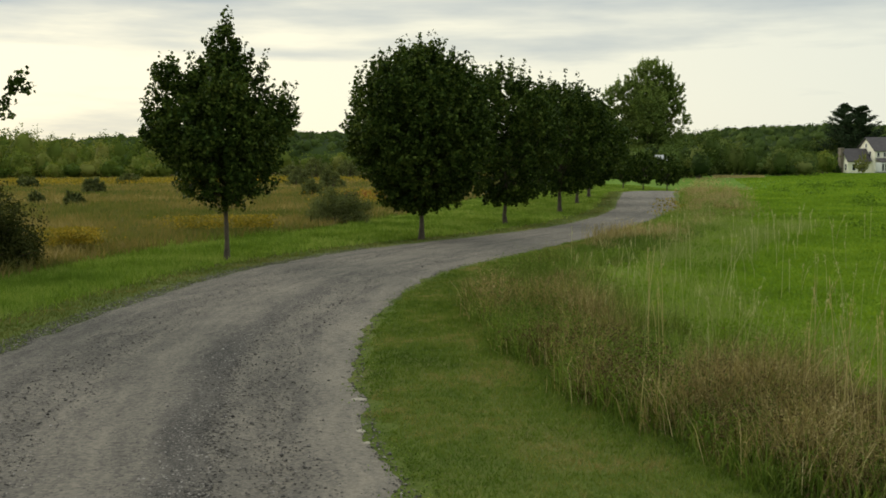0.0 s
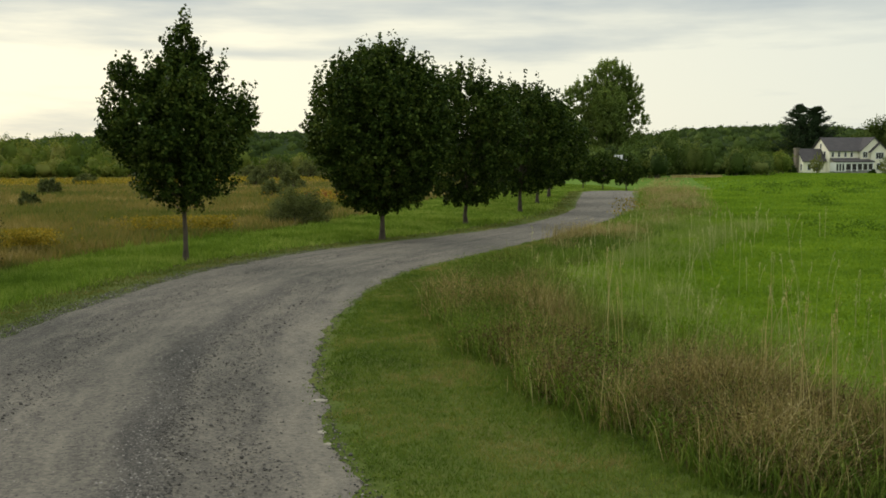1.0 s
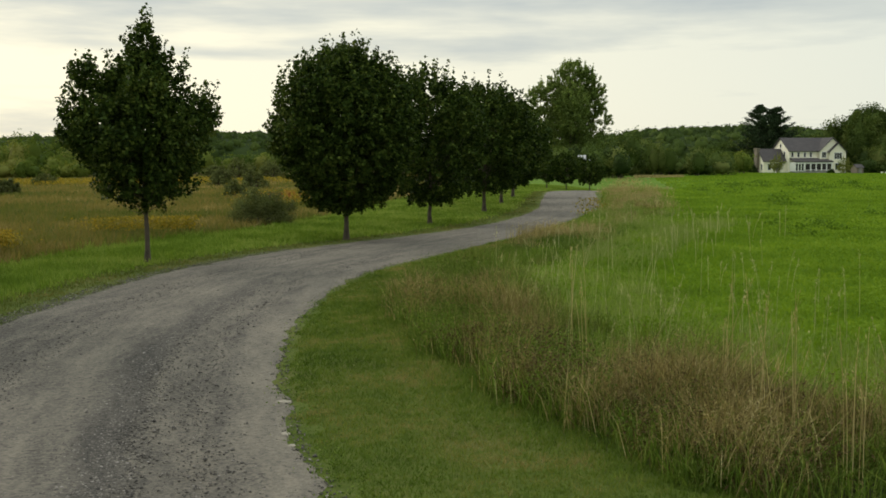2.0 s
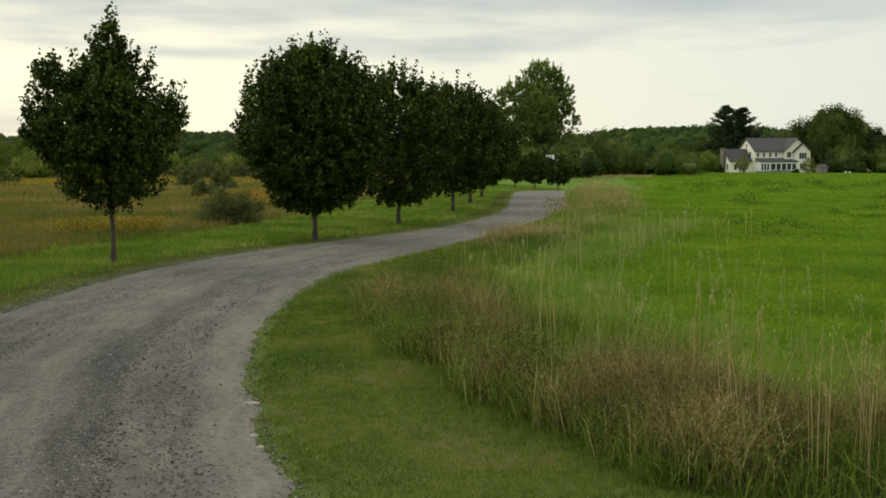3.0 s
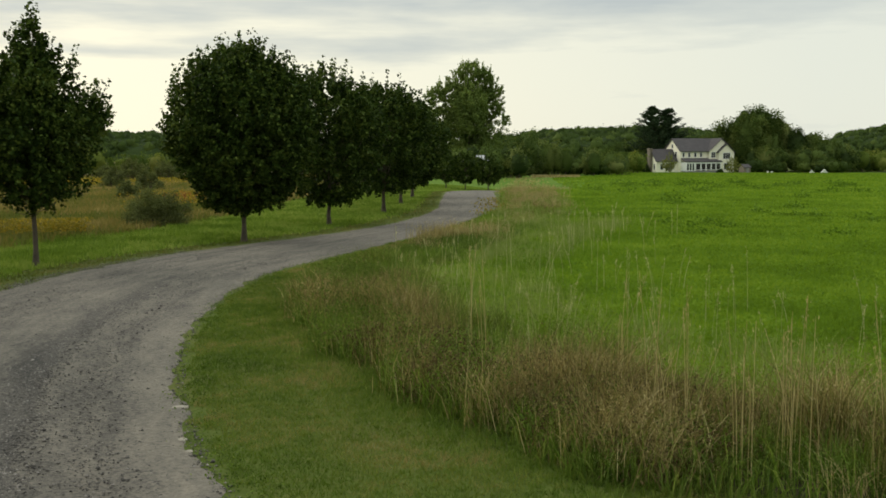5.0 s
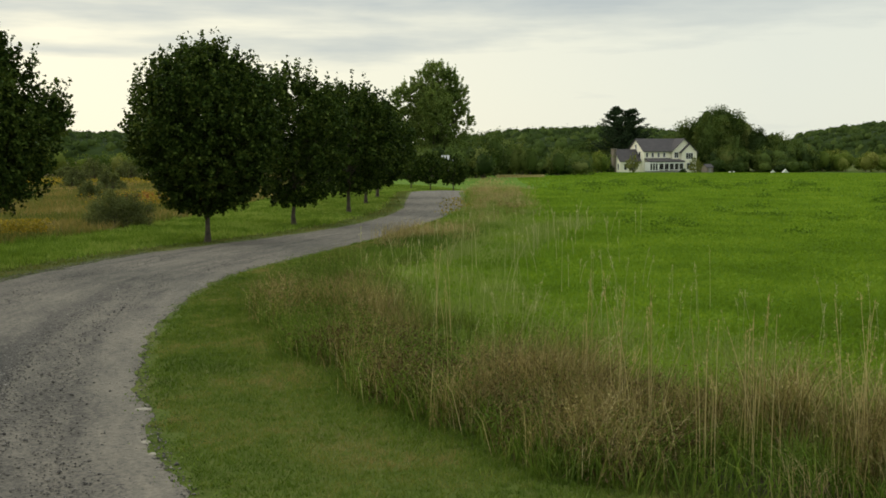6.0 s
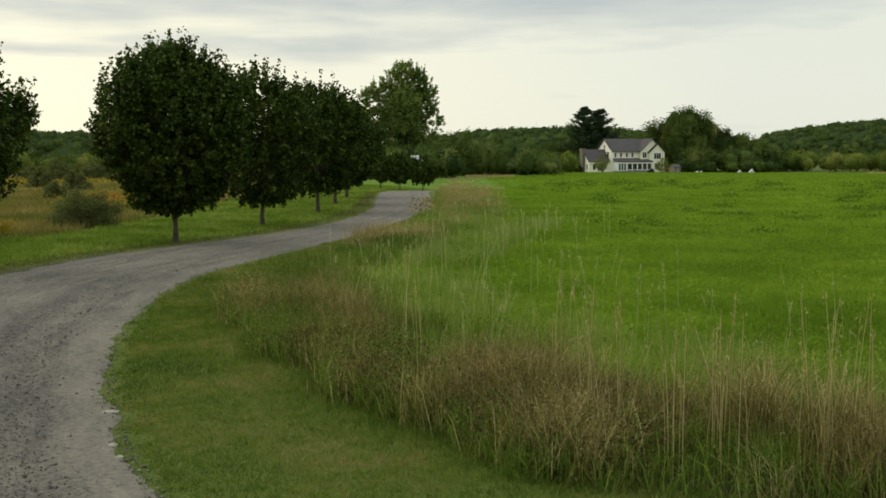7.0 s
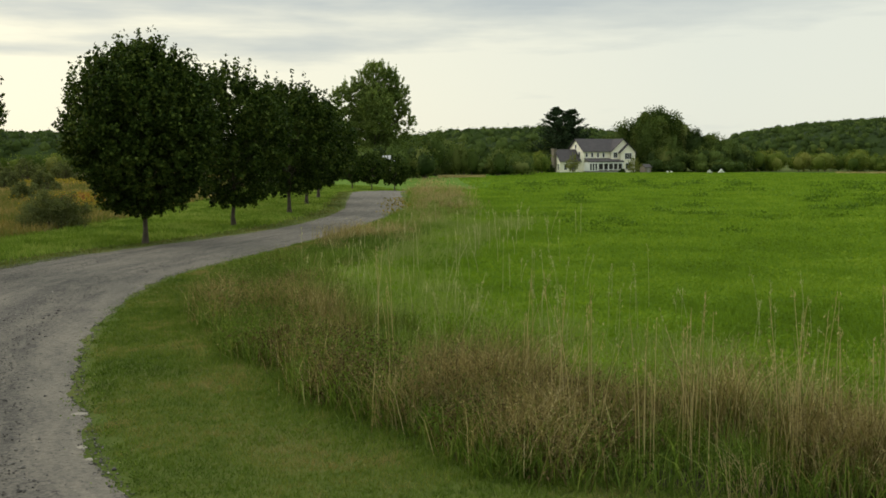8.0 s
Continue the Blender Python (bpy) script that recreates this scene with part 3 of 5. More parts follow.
round_tree("maple_tree", -0.62, 28.88, "full round maple tree with dense dark crown on the verge", "tree", ROW,
           [(0.9, 0.5), (1.2, 1.08), (1.8, 1.62), (2.6, 1.93), (3.4, 1.93), (4.2, 1.64), (4.75, 1.18), (5.05, 0.7), (5.25, 0.25)],
           0.072, 0.09, 2100, 32, 0.20, MAPLE, R(12), 24, 330, (0, 0), 0.22, 0.045)
round_tree("maple_tree", 2.14, 35.73, LBL, "tree", ROW,
           [(0.9, 0.6), (1.3, 1.2), (2.2, 1.8), (3.2, 1.9), (4.15, 1.55), (4.75, 1.0), (5.1, 0.55), (5.3, 0.2)],
           0.072, 0.11, 1000, 26, 0.23, MAPLE, R(13), 22, 140, (0.004, 0), 0.25, 0.10)
round_tree("maple_tree", 5.0, 44.35, LBL, "tree", ROW,
           [(1.0, 0.7), (1.5, 1.5), (2.4, 2.05), (3.4, 2.15), (4.3, 1.85), (5.0, 1.2), (5.4, 0.45)],
           0.085, 0.12, 950, 26, 0.25, MAPLE, R(14), 22, 130, (0.004, 0), 0.25, 0.10)
round_tree("maple_tree", 6.95, 53.7, LBL, "tree", ROW,
           [(1.0, 0.8), (1.5, 1.6), (2.6, 2.3), (3.8, 2.3), (4.8, 1.7), (5.6, 0.5)],
           0.085, 0.15, 700, 26, 0.28, MAPLE, R(15), 20, 30, (0, 0), 0.45, 0.13)
round_tree("maple_tree", 9.0, 64.0, LBL, "tree", ROW,
           [(1.1, 0.8), (1.7, 1.7), (2.8, 2.4), (3.9, 2.3), (4.8, 1.5), (5.3, 0.5)],
           0.10, 0.17, 560, 24, 0.3, MAPLE, R(16), 16, 24, (0, 0), 0.45, 0.13)
round_tree("maple_tree", -9.05, 16.8, "young maple tree with a thin spreading side branch", "tree", ROW,
           [(1.1, 0.4), (1.5, 1.1), (2.2, 1.6), (3.0, 1.8), (3.7, 1.8), (4.4, 1.3), (5.2, 0.4)],
           0.08, 0.09, 700, 26, 0.2, MAPLE, R(17), 20, 40, (0, 0),
           lobes=[(-0.1, 0, 2.7, 1.55, 1.4), (-0.1, 0, 4.0, 1.3, 1.2), (1.95, 0.2, 3.48, 0.34, 0.2), (1.85, 0.1, 3.1, 0.3, 0.16), (1.45, 0.1, 3.25, 0.4, 0.3), (1.75, 0, 5.05, 0.22, 0.24)])
for i, (sx, sy, k) in enumerate([(16.3, 93.7, 1.0), (17.9, 92.6, 1.05), (19.6, 90.6, 1.0)]):
    round_tree("small_tree", sx, sy, "small round shade tree on the grass beyond the lane", "tree", "small trees beyond the lane",
               [(0.75 * k, 0.4), (1.1 * k, 1.05), (1.9 * k, 1.4), (2.6 * k, 1.15), (3.2 * k, 0.35)],
               0.06, 0.16, 260, 22, 0.24, MAPLE, R(20 + i), 12, 8, (0, 0), 0.4, 0.10)
round_tree("cottonwood_tree", 35.2, 180.0, "tall broad cottonwood rising over the hedgerow", "tree", "",
           [(1.0, 2.0), (3.0, 3.8), (6.0, 4.9), (10.0, 6.2), (13.0, 6.6), (16, 5.6), (18.3, 4.2), (19.6, 2.4), (20.1, 0.9)],
           0.55, 0.25, 2700, 40, 0.5, POPLAR, R(31), 30, 90, (0, 0),
           lobes=[(0.2, 0, 15.6, 3.9, 4.2), (-3.0, 0, 13.4, 2.7, 4.0), (3.6, 0, 12.6, 2.6, 4.2), (4.9, 0.5, 14.0, 1.9, 3.4), (5.7, -1, 10.4, 1.7, 1.9), (-5.0, 0, 14.6, 1.8, 1.7), (-4.0, 1, 10.2, 2.3, 2.7),
                  (0, 0, 9.6, 4.2, 4.6), (0.5, 0, 4.2, 4.6, 3.2), (1, 4, 12, 3.5, 4.5), (-2.5, 0, 7.0, 3.4, 3.2), (2.5, 0, 6.5, 3.2, 3.0), (0, -4, 11.5, 3.2, 4.2), (2.6, -1, 17.2, 2.0, 2.0),
                  (-6.3, 0, 13.6, 1.3, 1.4), (-6.7, 0, 11.4, 1.1, 0.9), (6.4, -1, 8.9, 1.1, 1.3), (5.6, 0, 7.2, 1.2, 0.9), (0.6, 0, 18.6, 1.6, 1.5)])


def pine_tree(x, y, tall, rs):
    z = float(height(np.array(x), np.array(y)))
    tree = thing("pine_tree", x, y, z - 0.05, "tall dark white pine with tiered boughs behind the house", "tree", "pines behind the house")
    V, F = tubes([(np.array([[0, 0, 0], [0.1, 0, tall * 0.5], [0, 0, tall * 0.98]]), np.array([0.35, 0.22, 0.03]))], 8)
    part("trunk", raw_mesh("trunk", V, F, BARK, True), tree)
    paths, pts = [], []
    for h in np.linspace(tall * 0.15, tall * 0.98, 34) + rs.normal(0, tall * 0.012, 34):
        h = min(h, tall * 0.985)
        reach = (1 - h / tall) ** 0.8 * tall * 0.62 + 0.2
        for q in range(5):
            a = rs.uniform(0, 6.28)
            r = reach * rs.uniform(0.45, 1.15)
            s = np.linspace(0, 1, 7)
            P = np.stack([np.cos(a) * r * s, np.sin(a) * r * s, h + r * 0.34 * s ** 2], 1)
            paths.append((P, 0.07 * (1 - 0.8 * s)))
            for t in s[1:]:
                c = np.array([np.cos(a) * r * t, np.sin(a) * r * t, h + r * 0.34 * t * t])
                pts.append(c + rs.normal(0, 1, (15, 3)) * np.array([0.36, 0.36, 0.13]))
    for P in paths:
        part("bough", raw_mesh("bough", *tubes([P], 4), BARK, True), tree)
    V, F = leaf_quads(np.concatenate(pts), 0.5, rs, 0.4, None, 0.45)
    part("crown", raw_mesh("crown", V, F, PINE), tree)


pine_tree(109.0, 282.7, 18.6, R(41))
pine_tree(113.2, 281.5, 18.0, R(42))


def bush(x, y, wide, tall, mat, rs, label, leaf=0.07, n=90, per=40):
    z = float(height(np.array(x), np.array(y)))
    b = thing("bush", x, y, z - 0.03, label, "bush", "bushes in the meadow")
    az, el = rs.uniform(0, 6.28, n), np.arccos(rs.uniform(0, 1, n))
    rad = rs.uniform(0.3, 1.0, n) ** 0.6 * (1 + 0.10 * np.sin(3 * az + 1) + rs.normal(0, 0.05, n))
    C = np.stack([np.cos(az) * np.sin(el) * rad * wide, np.sin(az) * np.sin(el) * rad * wide, np.cos(el) * rad * tall * 0.9 + tall * 0.1], 1)
    paths = []
    for c in C[:45]:
        s = np.linspace(0, 1, 4)[:, None]
        p0 = np.array([c[0] * 0.12, c[1] * 0.12, 0])
        paths.append((p0 * (1 - s) + c * s, 0.016 * (1 - 0.7 * s[:, 0]) * max(1.0, tall)))
    V, F = tubes(paths, 4)
    part("stems", raw_mesh("stems", V, F, BARK), b)
    L = (C[:, None] + rs.normal(0, 1, (n, per, 3)) * np.array([wide, wide, tall]) * 0.075).reshape(-1, 3)
    L[:, 2] = np.maximum(L[:, 2], 0.05)
    V, F = leaf_quads(L, leaf, rs, 0.4, None, 0.6)
    part("foliage", raw_mesh("foliage", V, F, mat), b)


bush(-9.7, 20.6, 1.45, 1.95, SHRUB, R(51), "large dark shrub at the meadow edge", 0.065, 460, 75)
bush(-3.75, 36.2, 1.15, 1.3, OLIVE, R(52), "rounded grey-green shrub in dry grass", 0.06, 260, 60)
for i, (bx, by, bw, bh) in enumerate([(-25.4, 75, 0.8, 0.9), (-19, 53, 0.55, 0.6), (-34, 112, 1.4, 0.9), (-22.1, 56, 0.5, 0.5), (-38.6, 96, 1.0, 0.9),
                                      (-17, 139, 2.2, 2.2), (-13.3, 146, 2.4, 2.1), (-22, 150, 2.0, 1.5), (-9.5, 88, 1.3, 1.2), (-8, 64, 0.8, 0.9), (-14, 100, 1.3, 1.3)]):
    bush(bx, by, bw, bh * 1.4, OLIVE, R(60 + i), "low brownish shrub standing in the meadow", 0.07 + by * 0.0011, 70, 40)

# ---------------------------------------------------------------- woods and hills


def wood(name, label, trees, mat, rs, leaf, per=700, fill=0.43):
    """Far woodland as one mass: for each (x, y, tall, wide, z) a trunk and a crown of leaf clumps."""
    pts, paths, sizes, tones, hearts = [], [], [], [], []
    pa, pe = np.meshgrid(np.arange(9) * 2 * np.pi / 9, np.linspace(-1.35, 1.35, 6), indexing="ij")
    hi, hj = np.meshgrid(np.arange(9), np.arange(5), indexing="ij")
    heart = np.stack([hi * 6 + hj, (hi + 1) % 9 * 6 + hj, (hi + 1) % 9 * 6 + hj + 1, hi * 6 + hj + 1], -1).reshape(-1, 4)
    for x, y, tall, wide, z in trees:
        m = int(44 * max(1.0, tall / 9.0))
        big = tall > 12
        az, el = rs.uniform(0, 6.28, m), np.arccos(rs.uniform(-0.8, 1, m))
        q = rs.uniform(0.45, 0.78 if big else 0.85, m) * (1 + rs.normal(0, 0.05 if big else 0.10, m))
        mid = tall * fill
        C = np.stack([np.cos(az) * np.sin(el) * q * wide, np.sin(az) * np.sin(el) * q * wide, mid + np.cos(el) * q * (tall - mid)], 1)
        k = max(8, int(per / m * (max(tall, 4.0) / 9.0) ** 1.7 * (2.2 if big else 1.0)))
        ball = unit(rs.normal(0, 1, (m, k, 3))) * rs.uniform(0, 1, (m, k, 1)) ** 0.6
        L = (C[:, None] + ball * np.array([wide, wide, tall * 0.5]) * 0.25).reshape(-1, 3)
        L[:, 2] = np.maximum(L[:, 2], 0.2)
        pts.append(L + np.array([x, y, z]))
        sizes.append(np.full(len(L), leaf * (0.85 + 0.012 * tall)))
        tones.append(np.full(len(L) * 4, rs.uniform(0, 1)))
        q = rs.uniform(0.45, 0.78 if big else 0.66, pa.shape)
        ball = np.stack([np.cos(pa) * np.cos(pe) * q * wide, np.sin(pa) * np.cos(pe) * q * wide, mid + np.sin(pe) * q * (tall - mid)], -1).reshape(-1, 3)
        hearts.append((ball + np.array([x, y, z]), heart))
        paths.append((np.array([[x, y, z - 0.3], [x, y, z + tall * 0.75]]), np.array([0.03 * tall ** 0.9, 0.02])))
    V, F = leaf_quads(np.concatenate(pts), np.concatenate(sizes), rs, 0.4)
    V, F = join((V, F), *hearts)
    shade = np.concatenate(tones + [np.full(54, t[0]) for t in tones])
    ob = stuff(name, raw_mesh(name, V, F, mat, False, shade), label, "woodland")
    V, F = tubes(paths, 5)
    part("trunks", raw_mesh("trunks", V, F, BARK, True), ob)
    return ob


def bank_of_trees(az0, az1, r0, r1, n, tall0, tall1, rs, shape=None, squash=0.36):
    az = rs.uniform(az0, az1, n)
    r = rs.uniform(r0, r1, n)
    x, y = np.sin(np.radians(az)) * r, np.cos(np.radians(az)) * r
    t = rs.uniform(tall0, tall1, n) * (1 if shape is None else np.interp(az, [s[0] for s in shape], [s[1] for s in shape]))
    z = height(x, y)
    return [(x[i], y[i], t[i], t[i] * squash * rs.uniform(0.8, 1.2), z[i]) for i in range(n)]


wood("woodland", "leafy green wood along the meadow's far side",
     bank_of_trees(-34, -11, 205, 240, 84, 7.4, 11.0, R(71), [(-34, 1.15), (-23, 1.12), (-19, 0.95), (-11, 0.85)], 0.34) + bank_of_trees(-34, -11, 190, 204, 60, 3.5, 6.5, R(72), None, 0.42)
     + bank_of_trees(-34, -11, 183, 190, 70, 2.0, 3.6, R(70), None, 0.7) + bank_of_trees(-12, 6, 225, 260, 60, 4.5, 7.2, R(73), None, 0.5), WOODS, R(74), 0.36, 800)
wood("hedgerow", "dense dark hedgerow of trees and brush behind the lane",
     bank_of_trees(6, 14, 150, 176, 46, 2.9, 6.4, R(75), [(6, 0.8), (9, 1.0), (12, 1.15), (14, 1.0)], 0.5)
     + bank_of_trees(12.5, 19.6, 205, 240, 38, 0.65, 1.15, R(76), [(12.5, 6.0), (13.5, 6.5), (14.0, 9.4), (15.1, 9.2), (15.7, 6.6), (16.6, 5.6), (18, 6.4), (19.6, 5.4)], 0.42)
     + bank_of_trees(12, 19.4, 198, 206, 44, 1.8, 4.0, R(77), None, 0.7), DARKWOODS, R(78), 0.33, 900)
wood("woodland", "mid-green trees rising from the hedgerow",
     bank_of_trees(12.4, 15.2, 196, 206, 9, 7.0, 10.2, R(87), [(12.4, 0.7), (13.8, 1.0), (14.6, 1.0), (15.2, 0.75)], 0.33)
     + bank_of_trees(15.2, 19.2, 196, 204, 8, 4.4, 7.0, R(88), None, 0.34), DARKWOODS, R(89), 0.32, 900)
wood("woodland", "dark mixed trees standing behind the house",
     bank_of_trees(19, 32, 300, 325, 60, 0.9, 1.16, R(79), [(19, 8.5), (23.5, 10.5), (25, 12), (25.7, 15), (26.2, 18.5), (26.8, 16), (27.4, 13.5), (28.2, 12.5), (29.5, 10), (30.6, 8), (31.5, 5.5), (32, 4)], 0.36)
     + [(132.5, 273.0, 18.5, 5.0, -3.35), (138.0, 272.5, 21.0, 6.2, -3.35), (143.0, 273.5, 18.0, 5.6, -3.35), (146.0, 274.0, 14.5, 5.2, -3.35), (128.0, 279.0, 16.0, 4.6, -3.35), (145.5, 268.0, 13.8, 4.6, -3.35), (149.3, 266.0, 12.6, 4.4, -3.35), (152.5, 264.0, 11.0, 4.2, -3.35), (155.4, 262.5, 9.0, 3.8, -3.35)]
     + bank_of_trees(19.2, 20.9, 285, 299, 14, 3.5, 6.0, R(85), None, 0.5) + bank_of_trees(25.6, 31, 286, 292, 30, 2.0, 4.5, R(86), None, 0.7)
     + bank_of_trees(26.3, 30.6, 290, 299, 26, 6.0, 8.5, R(80), [(26, 1), (30, 1), (31, 0.7)], 0.5), DARKWOODS, R(81), 0.40, 900)
wood("brush", "pale green brush along the far edge of the field",
     bank_of_trees(30.3, 46, 296, 330, 120, 3.0, 7.4, R(82), None, 0.5) + bank_of_trees(19.0, 20.5, 252, 262, 6, 4.5, 7.0, R(84), None, 0.42), WOODS, R(83), 0.42, 600)


def forest_hill(name, label, x, y, sx, sy, tall, turn, n, leaf, rs, mat, head=3.8, k=34, steep=0.8):
    """A wooded ridge: a low mound with a rough canopy of tree heads."""
    a = rs.uniform(-1, 1, n)
    b = rs.uniform(-1, 0.6, n)
    ca, sa = math.cos(radians(turn)), math.sin(radians(turn))
    hump = tall * np.cos(a * 1.45) ** steep * np.sqrt(np.maximum(0, 1 - np.maximum(0, np.abs(b) - 0.0) ** 2))
    heads = np.stack([x + ca * a * sx - sa * b * sy, y + sa * a * sx + ca * b * sy, -4.5 + hump + (0.3 - np.abs(rs.normal(0, 0.3, n))) * head], 1)
    ga, gb = np.meshgrid(np.linspace(-1.08, 1.08, 120), np.linspace(-1.15, 1.15, 30), indexing="ij")
    gz = np.maximum(-2.0, tall * np.cos(np.clip(ga, -1.08, 1.08) * 1.45).clip(0) ** steep * np.sqrt(np.maximum(0, 1 - np.abs(gb) ** 2)))
    V = np.stack([x + ca * ga * sx - sa * gb * sy, y + sa * ga * sx + ca * gb * sy, gz - 4.6 + np.where(gz > 0.5, head * (1.1 + 0.35 * np.sin(ga * 61 + gb * 17) * np.cos(gb * 43 - ga * 29)), 0)], -1).reshape(-1, 3)
    i, j = np.meshgrid(np.arange(119), np.arange(29), indexing="ij")
    slope = raw_mesh("slope", V, np.stack([i * 30 + j, (i + 1) * 30 + j, (i + 1) * 30 + j + 1, i * 30 + j + 1], -1).reshape(-1, 4), mat, True)
    wide = rs.uniform(0.5, 1.15, n) * head
    L = heads[:, None] + unit(rs.normal(0, 1, (n, k, 3))) * rs.uniform(0.2, 1, (n, k, 1)) ** 0.7 * wide[:, None, None] * np.array([1, 1, 1.1]) + np.array([0, 0, 0.9]) * wide[:, None, None]
    V, F = leaf_quads(L.reshape(-1, 3), leaf, rs, 0.4)
    pa, pe = np.meshgrid(np.arange(7) * 2 * np.pi / 7, np.linspace(-0.5, 1.4, 4), indexing="ij")
    ball = np.stack([np.cos(pa) * np.cos(pe), np.sin(pa) * np.cos(pe), np.sin(pe)], -1).reshape(-1, 3)
    hi, hj = np.meshgrid(np.arange(7), np.arange(3), indexing="ij")
    quad = np.stack([hi * 4 + hj, (hi + 1) % 7 * 4 + hj, (hi + 1) % 7 * 4 + hj + 1, hi * 4 + hj + 1], -1).reshape(-1, 4)
    B = heads[:, None] + (ball * rs.uniform(0.45, 0.95, (n, 28, 1)) + np.array([0, 0, 0.9])) * wide[:, None, None]
    crowns = (B.reshape(-1, 3), (np.arange(n)[:, None, None] * 28 + quad).reshape(-1, 4))
    tone = rs.uniform(0.05, 0.6, n)
    hill = stuff(name, raw_mesh(name, *join((V, F), crowns), mat, False, np.concatenate([np.repeat(tone, k * 4), np.repeat(tone, 28)])), label, "hill")
    part("slope", slope, hill)
    return hill


forest_hill("wooded_hill", "far wooded hill under the pale sky", 552, 646, 142, 120, 25, -40.5, 3000, 0.8, R(91), DARKWOODS, 3.8, 42, 0.3)
forest_hill("wooded_hill", "low wooded ridge behind the hedgerow", 192, 528, 100, 80, 13, -20, 2600, 0.65, R(92), DARKWOODS, 3.8, 40)
forest_hill("wooded_hill", "distant dark ridge beyond the meadow wood", -110, 760, 230, 90, 14, 5, 1500, 1.3, R(93), DARKWOODS, 4.4, 24)

# ---------------------------------------------------------------- the white house


def gable_bm(bm, x0, y0, x1, y1, z0, z1, zr, along="x"):
    """A block with a gable on top as one closed body."""
    if along == "x":
        ym = (y0 + y1) / 2
        pts = [(x0, y0, z0), (x0, y1, z0), (x0, y1, z1), (x0, ym, zr), (x0, y0, z1)]
        far = [(x1, *p[1:]) for p in pts]
    else:
        xm = (x0 + x1) / 2
        pts = [(x0, y0, z0), (x1, y0, z0), (x1, y0, z1), (xm, y0, zr), (x0, y0, z1)]
        far = [(p[0], y1, p[2]) for p in pts]
    A, B = [bm.verts.new(p) for p in pts], [bm.verts.new(p) for p in far]
    bm.faces.new(A)
    bm.faces.new(B)
    for i in range(5):
        bm.faces.new((A[i], A[(i + 1) % 5], B[(i + 1) % 5], B[i]))


def roof_part(name, parent, x0, y0, x1, y1, z1, zr, along="x", over=0.35, thick=0.16):
    """Two roof slopes with thickness and overhang."""
    bm = bmesh.new()
    if along == "x":
        ym, half = (y0 + y1) / 2, (y1 - y0) / 2
        s = (zr - z1) / half
        prof = [(y0 - over, z1 - over * s), (ym, zr), (y1 + over, z1 - over * s)]
        rows = [[(x, p[0], p[1] + d) for p in prof] for x in (x0 - over, x1 + over) for d in (0.03, 0.03 + thick)]
    else:
        xm, half = (x0 + x1) / 2, (x1 - x0) / 2
        s = (zr - z1) / half
        prof = [(x0 - over, z1 - over * s), (xm, zr), (x1 + over, z1 - over * s)]
        rows = [[(p[0], y, p[1] + d) for p in prof] for y in (y0 - over, y1) for d in (0.03, 0.03 + thick)]
    a, b, c, d = [[bm.verts.new(p) for p in r] for r in rows]
    for i in range(2):
        bm.faces.new((a[i], a[i + 1], c[i + 1], c[i]))
        bm.faces.new((b[i], b[i + 1], d[i + 1], d[i]))
        bm.faces.new((a[i], a[i + 1], b[i + 1], b[i]))
        bm.faces.new((c[i], c[i + 1], d[i + 1], d[i]))
    for i in (0, 2):
        bm.faces.new((a[i], c[i], d[i], b[i]))
    return part(name, bm_mesh(name, bm, SHINGLE), parent, "dark grey shingle roof")


def window(parent, x, z, w, h, y, mullions=1):
    """A framed window on a front wall at depth y."""
    bm = bmesh.new()
    t = 0.11
    box_bm(bm, x - w / 2 - t, y - 0.07, z, x - w / 2, y + 0.02, z + h)
    box_bm(bm, x + w / 2, y - 0.07, z, x + w / 2 + t, y + 0.02, z + h)
    box_bm(bm, x - w / 2 - t, y - 0.08, z + h, x + w / 2 + t, y + 0.02, z + h + t)
    box_bm(bm, x - w / 2 - t, y - 0.10, z - t, x + w / 2 + t, y + 0.02, z)
    for k in range(mullions):
        mx = x - w / 2 + w * (k + 1) / (mullions + 1)
        box_bm(bm, mx - 0.035, y - 0.06, z, mx + 0.035, y + 0.02, z + h)
    fr = part("window", bm_mesh("window", bm, WHITE), parent, "white-framed window")
    box_part("pane", fr, DARKGLASS, x - w / 2, y - 0.035, z, x + w / 2, y + 0.01, z + h, 0.0)


def gable_window(parent, y, z, w, h, x):
    bm = bmesh.new()
    t = 0.11
    box_bm(bm, x - 0.07, y - w / 2 - t, z, x + 0.02, y - w / 2, z + h)
    box_bm(bm, x - 0.07, y + w / 2, z, x + 0.02, y + w / 2 + t, z + h)
    box_bm(bm, x - 0.08, y - w / 2 - t, z + h, x + 0.02, y + w / 2 + t, z + h + t)
    box_bm(bm, x - 0.10, y - w / 2 - t, z - t, x + 0.02, y + w / 2 + t, z)
    fr = part("window", bm_mesh("window", bm, WHITE), parent, "white-framed window")
    box_part("pane", fr, DARKGLASS, x - 0.035, y - w / 2, z, x + 0.01, y + w / 2, z + h, 0.0)


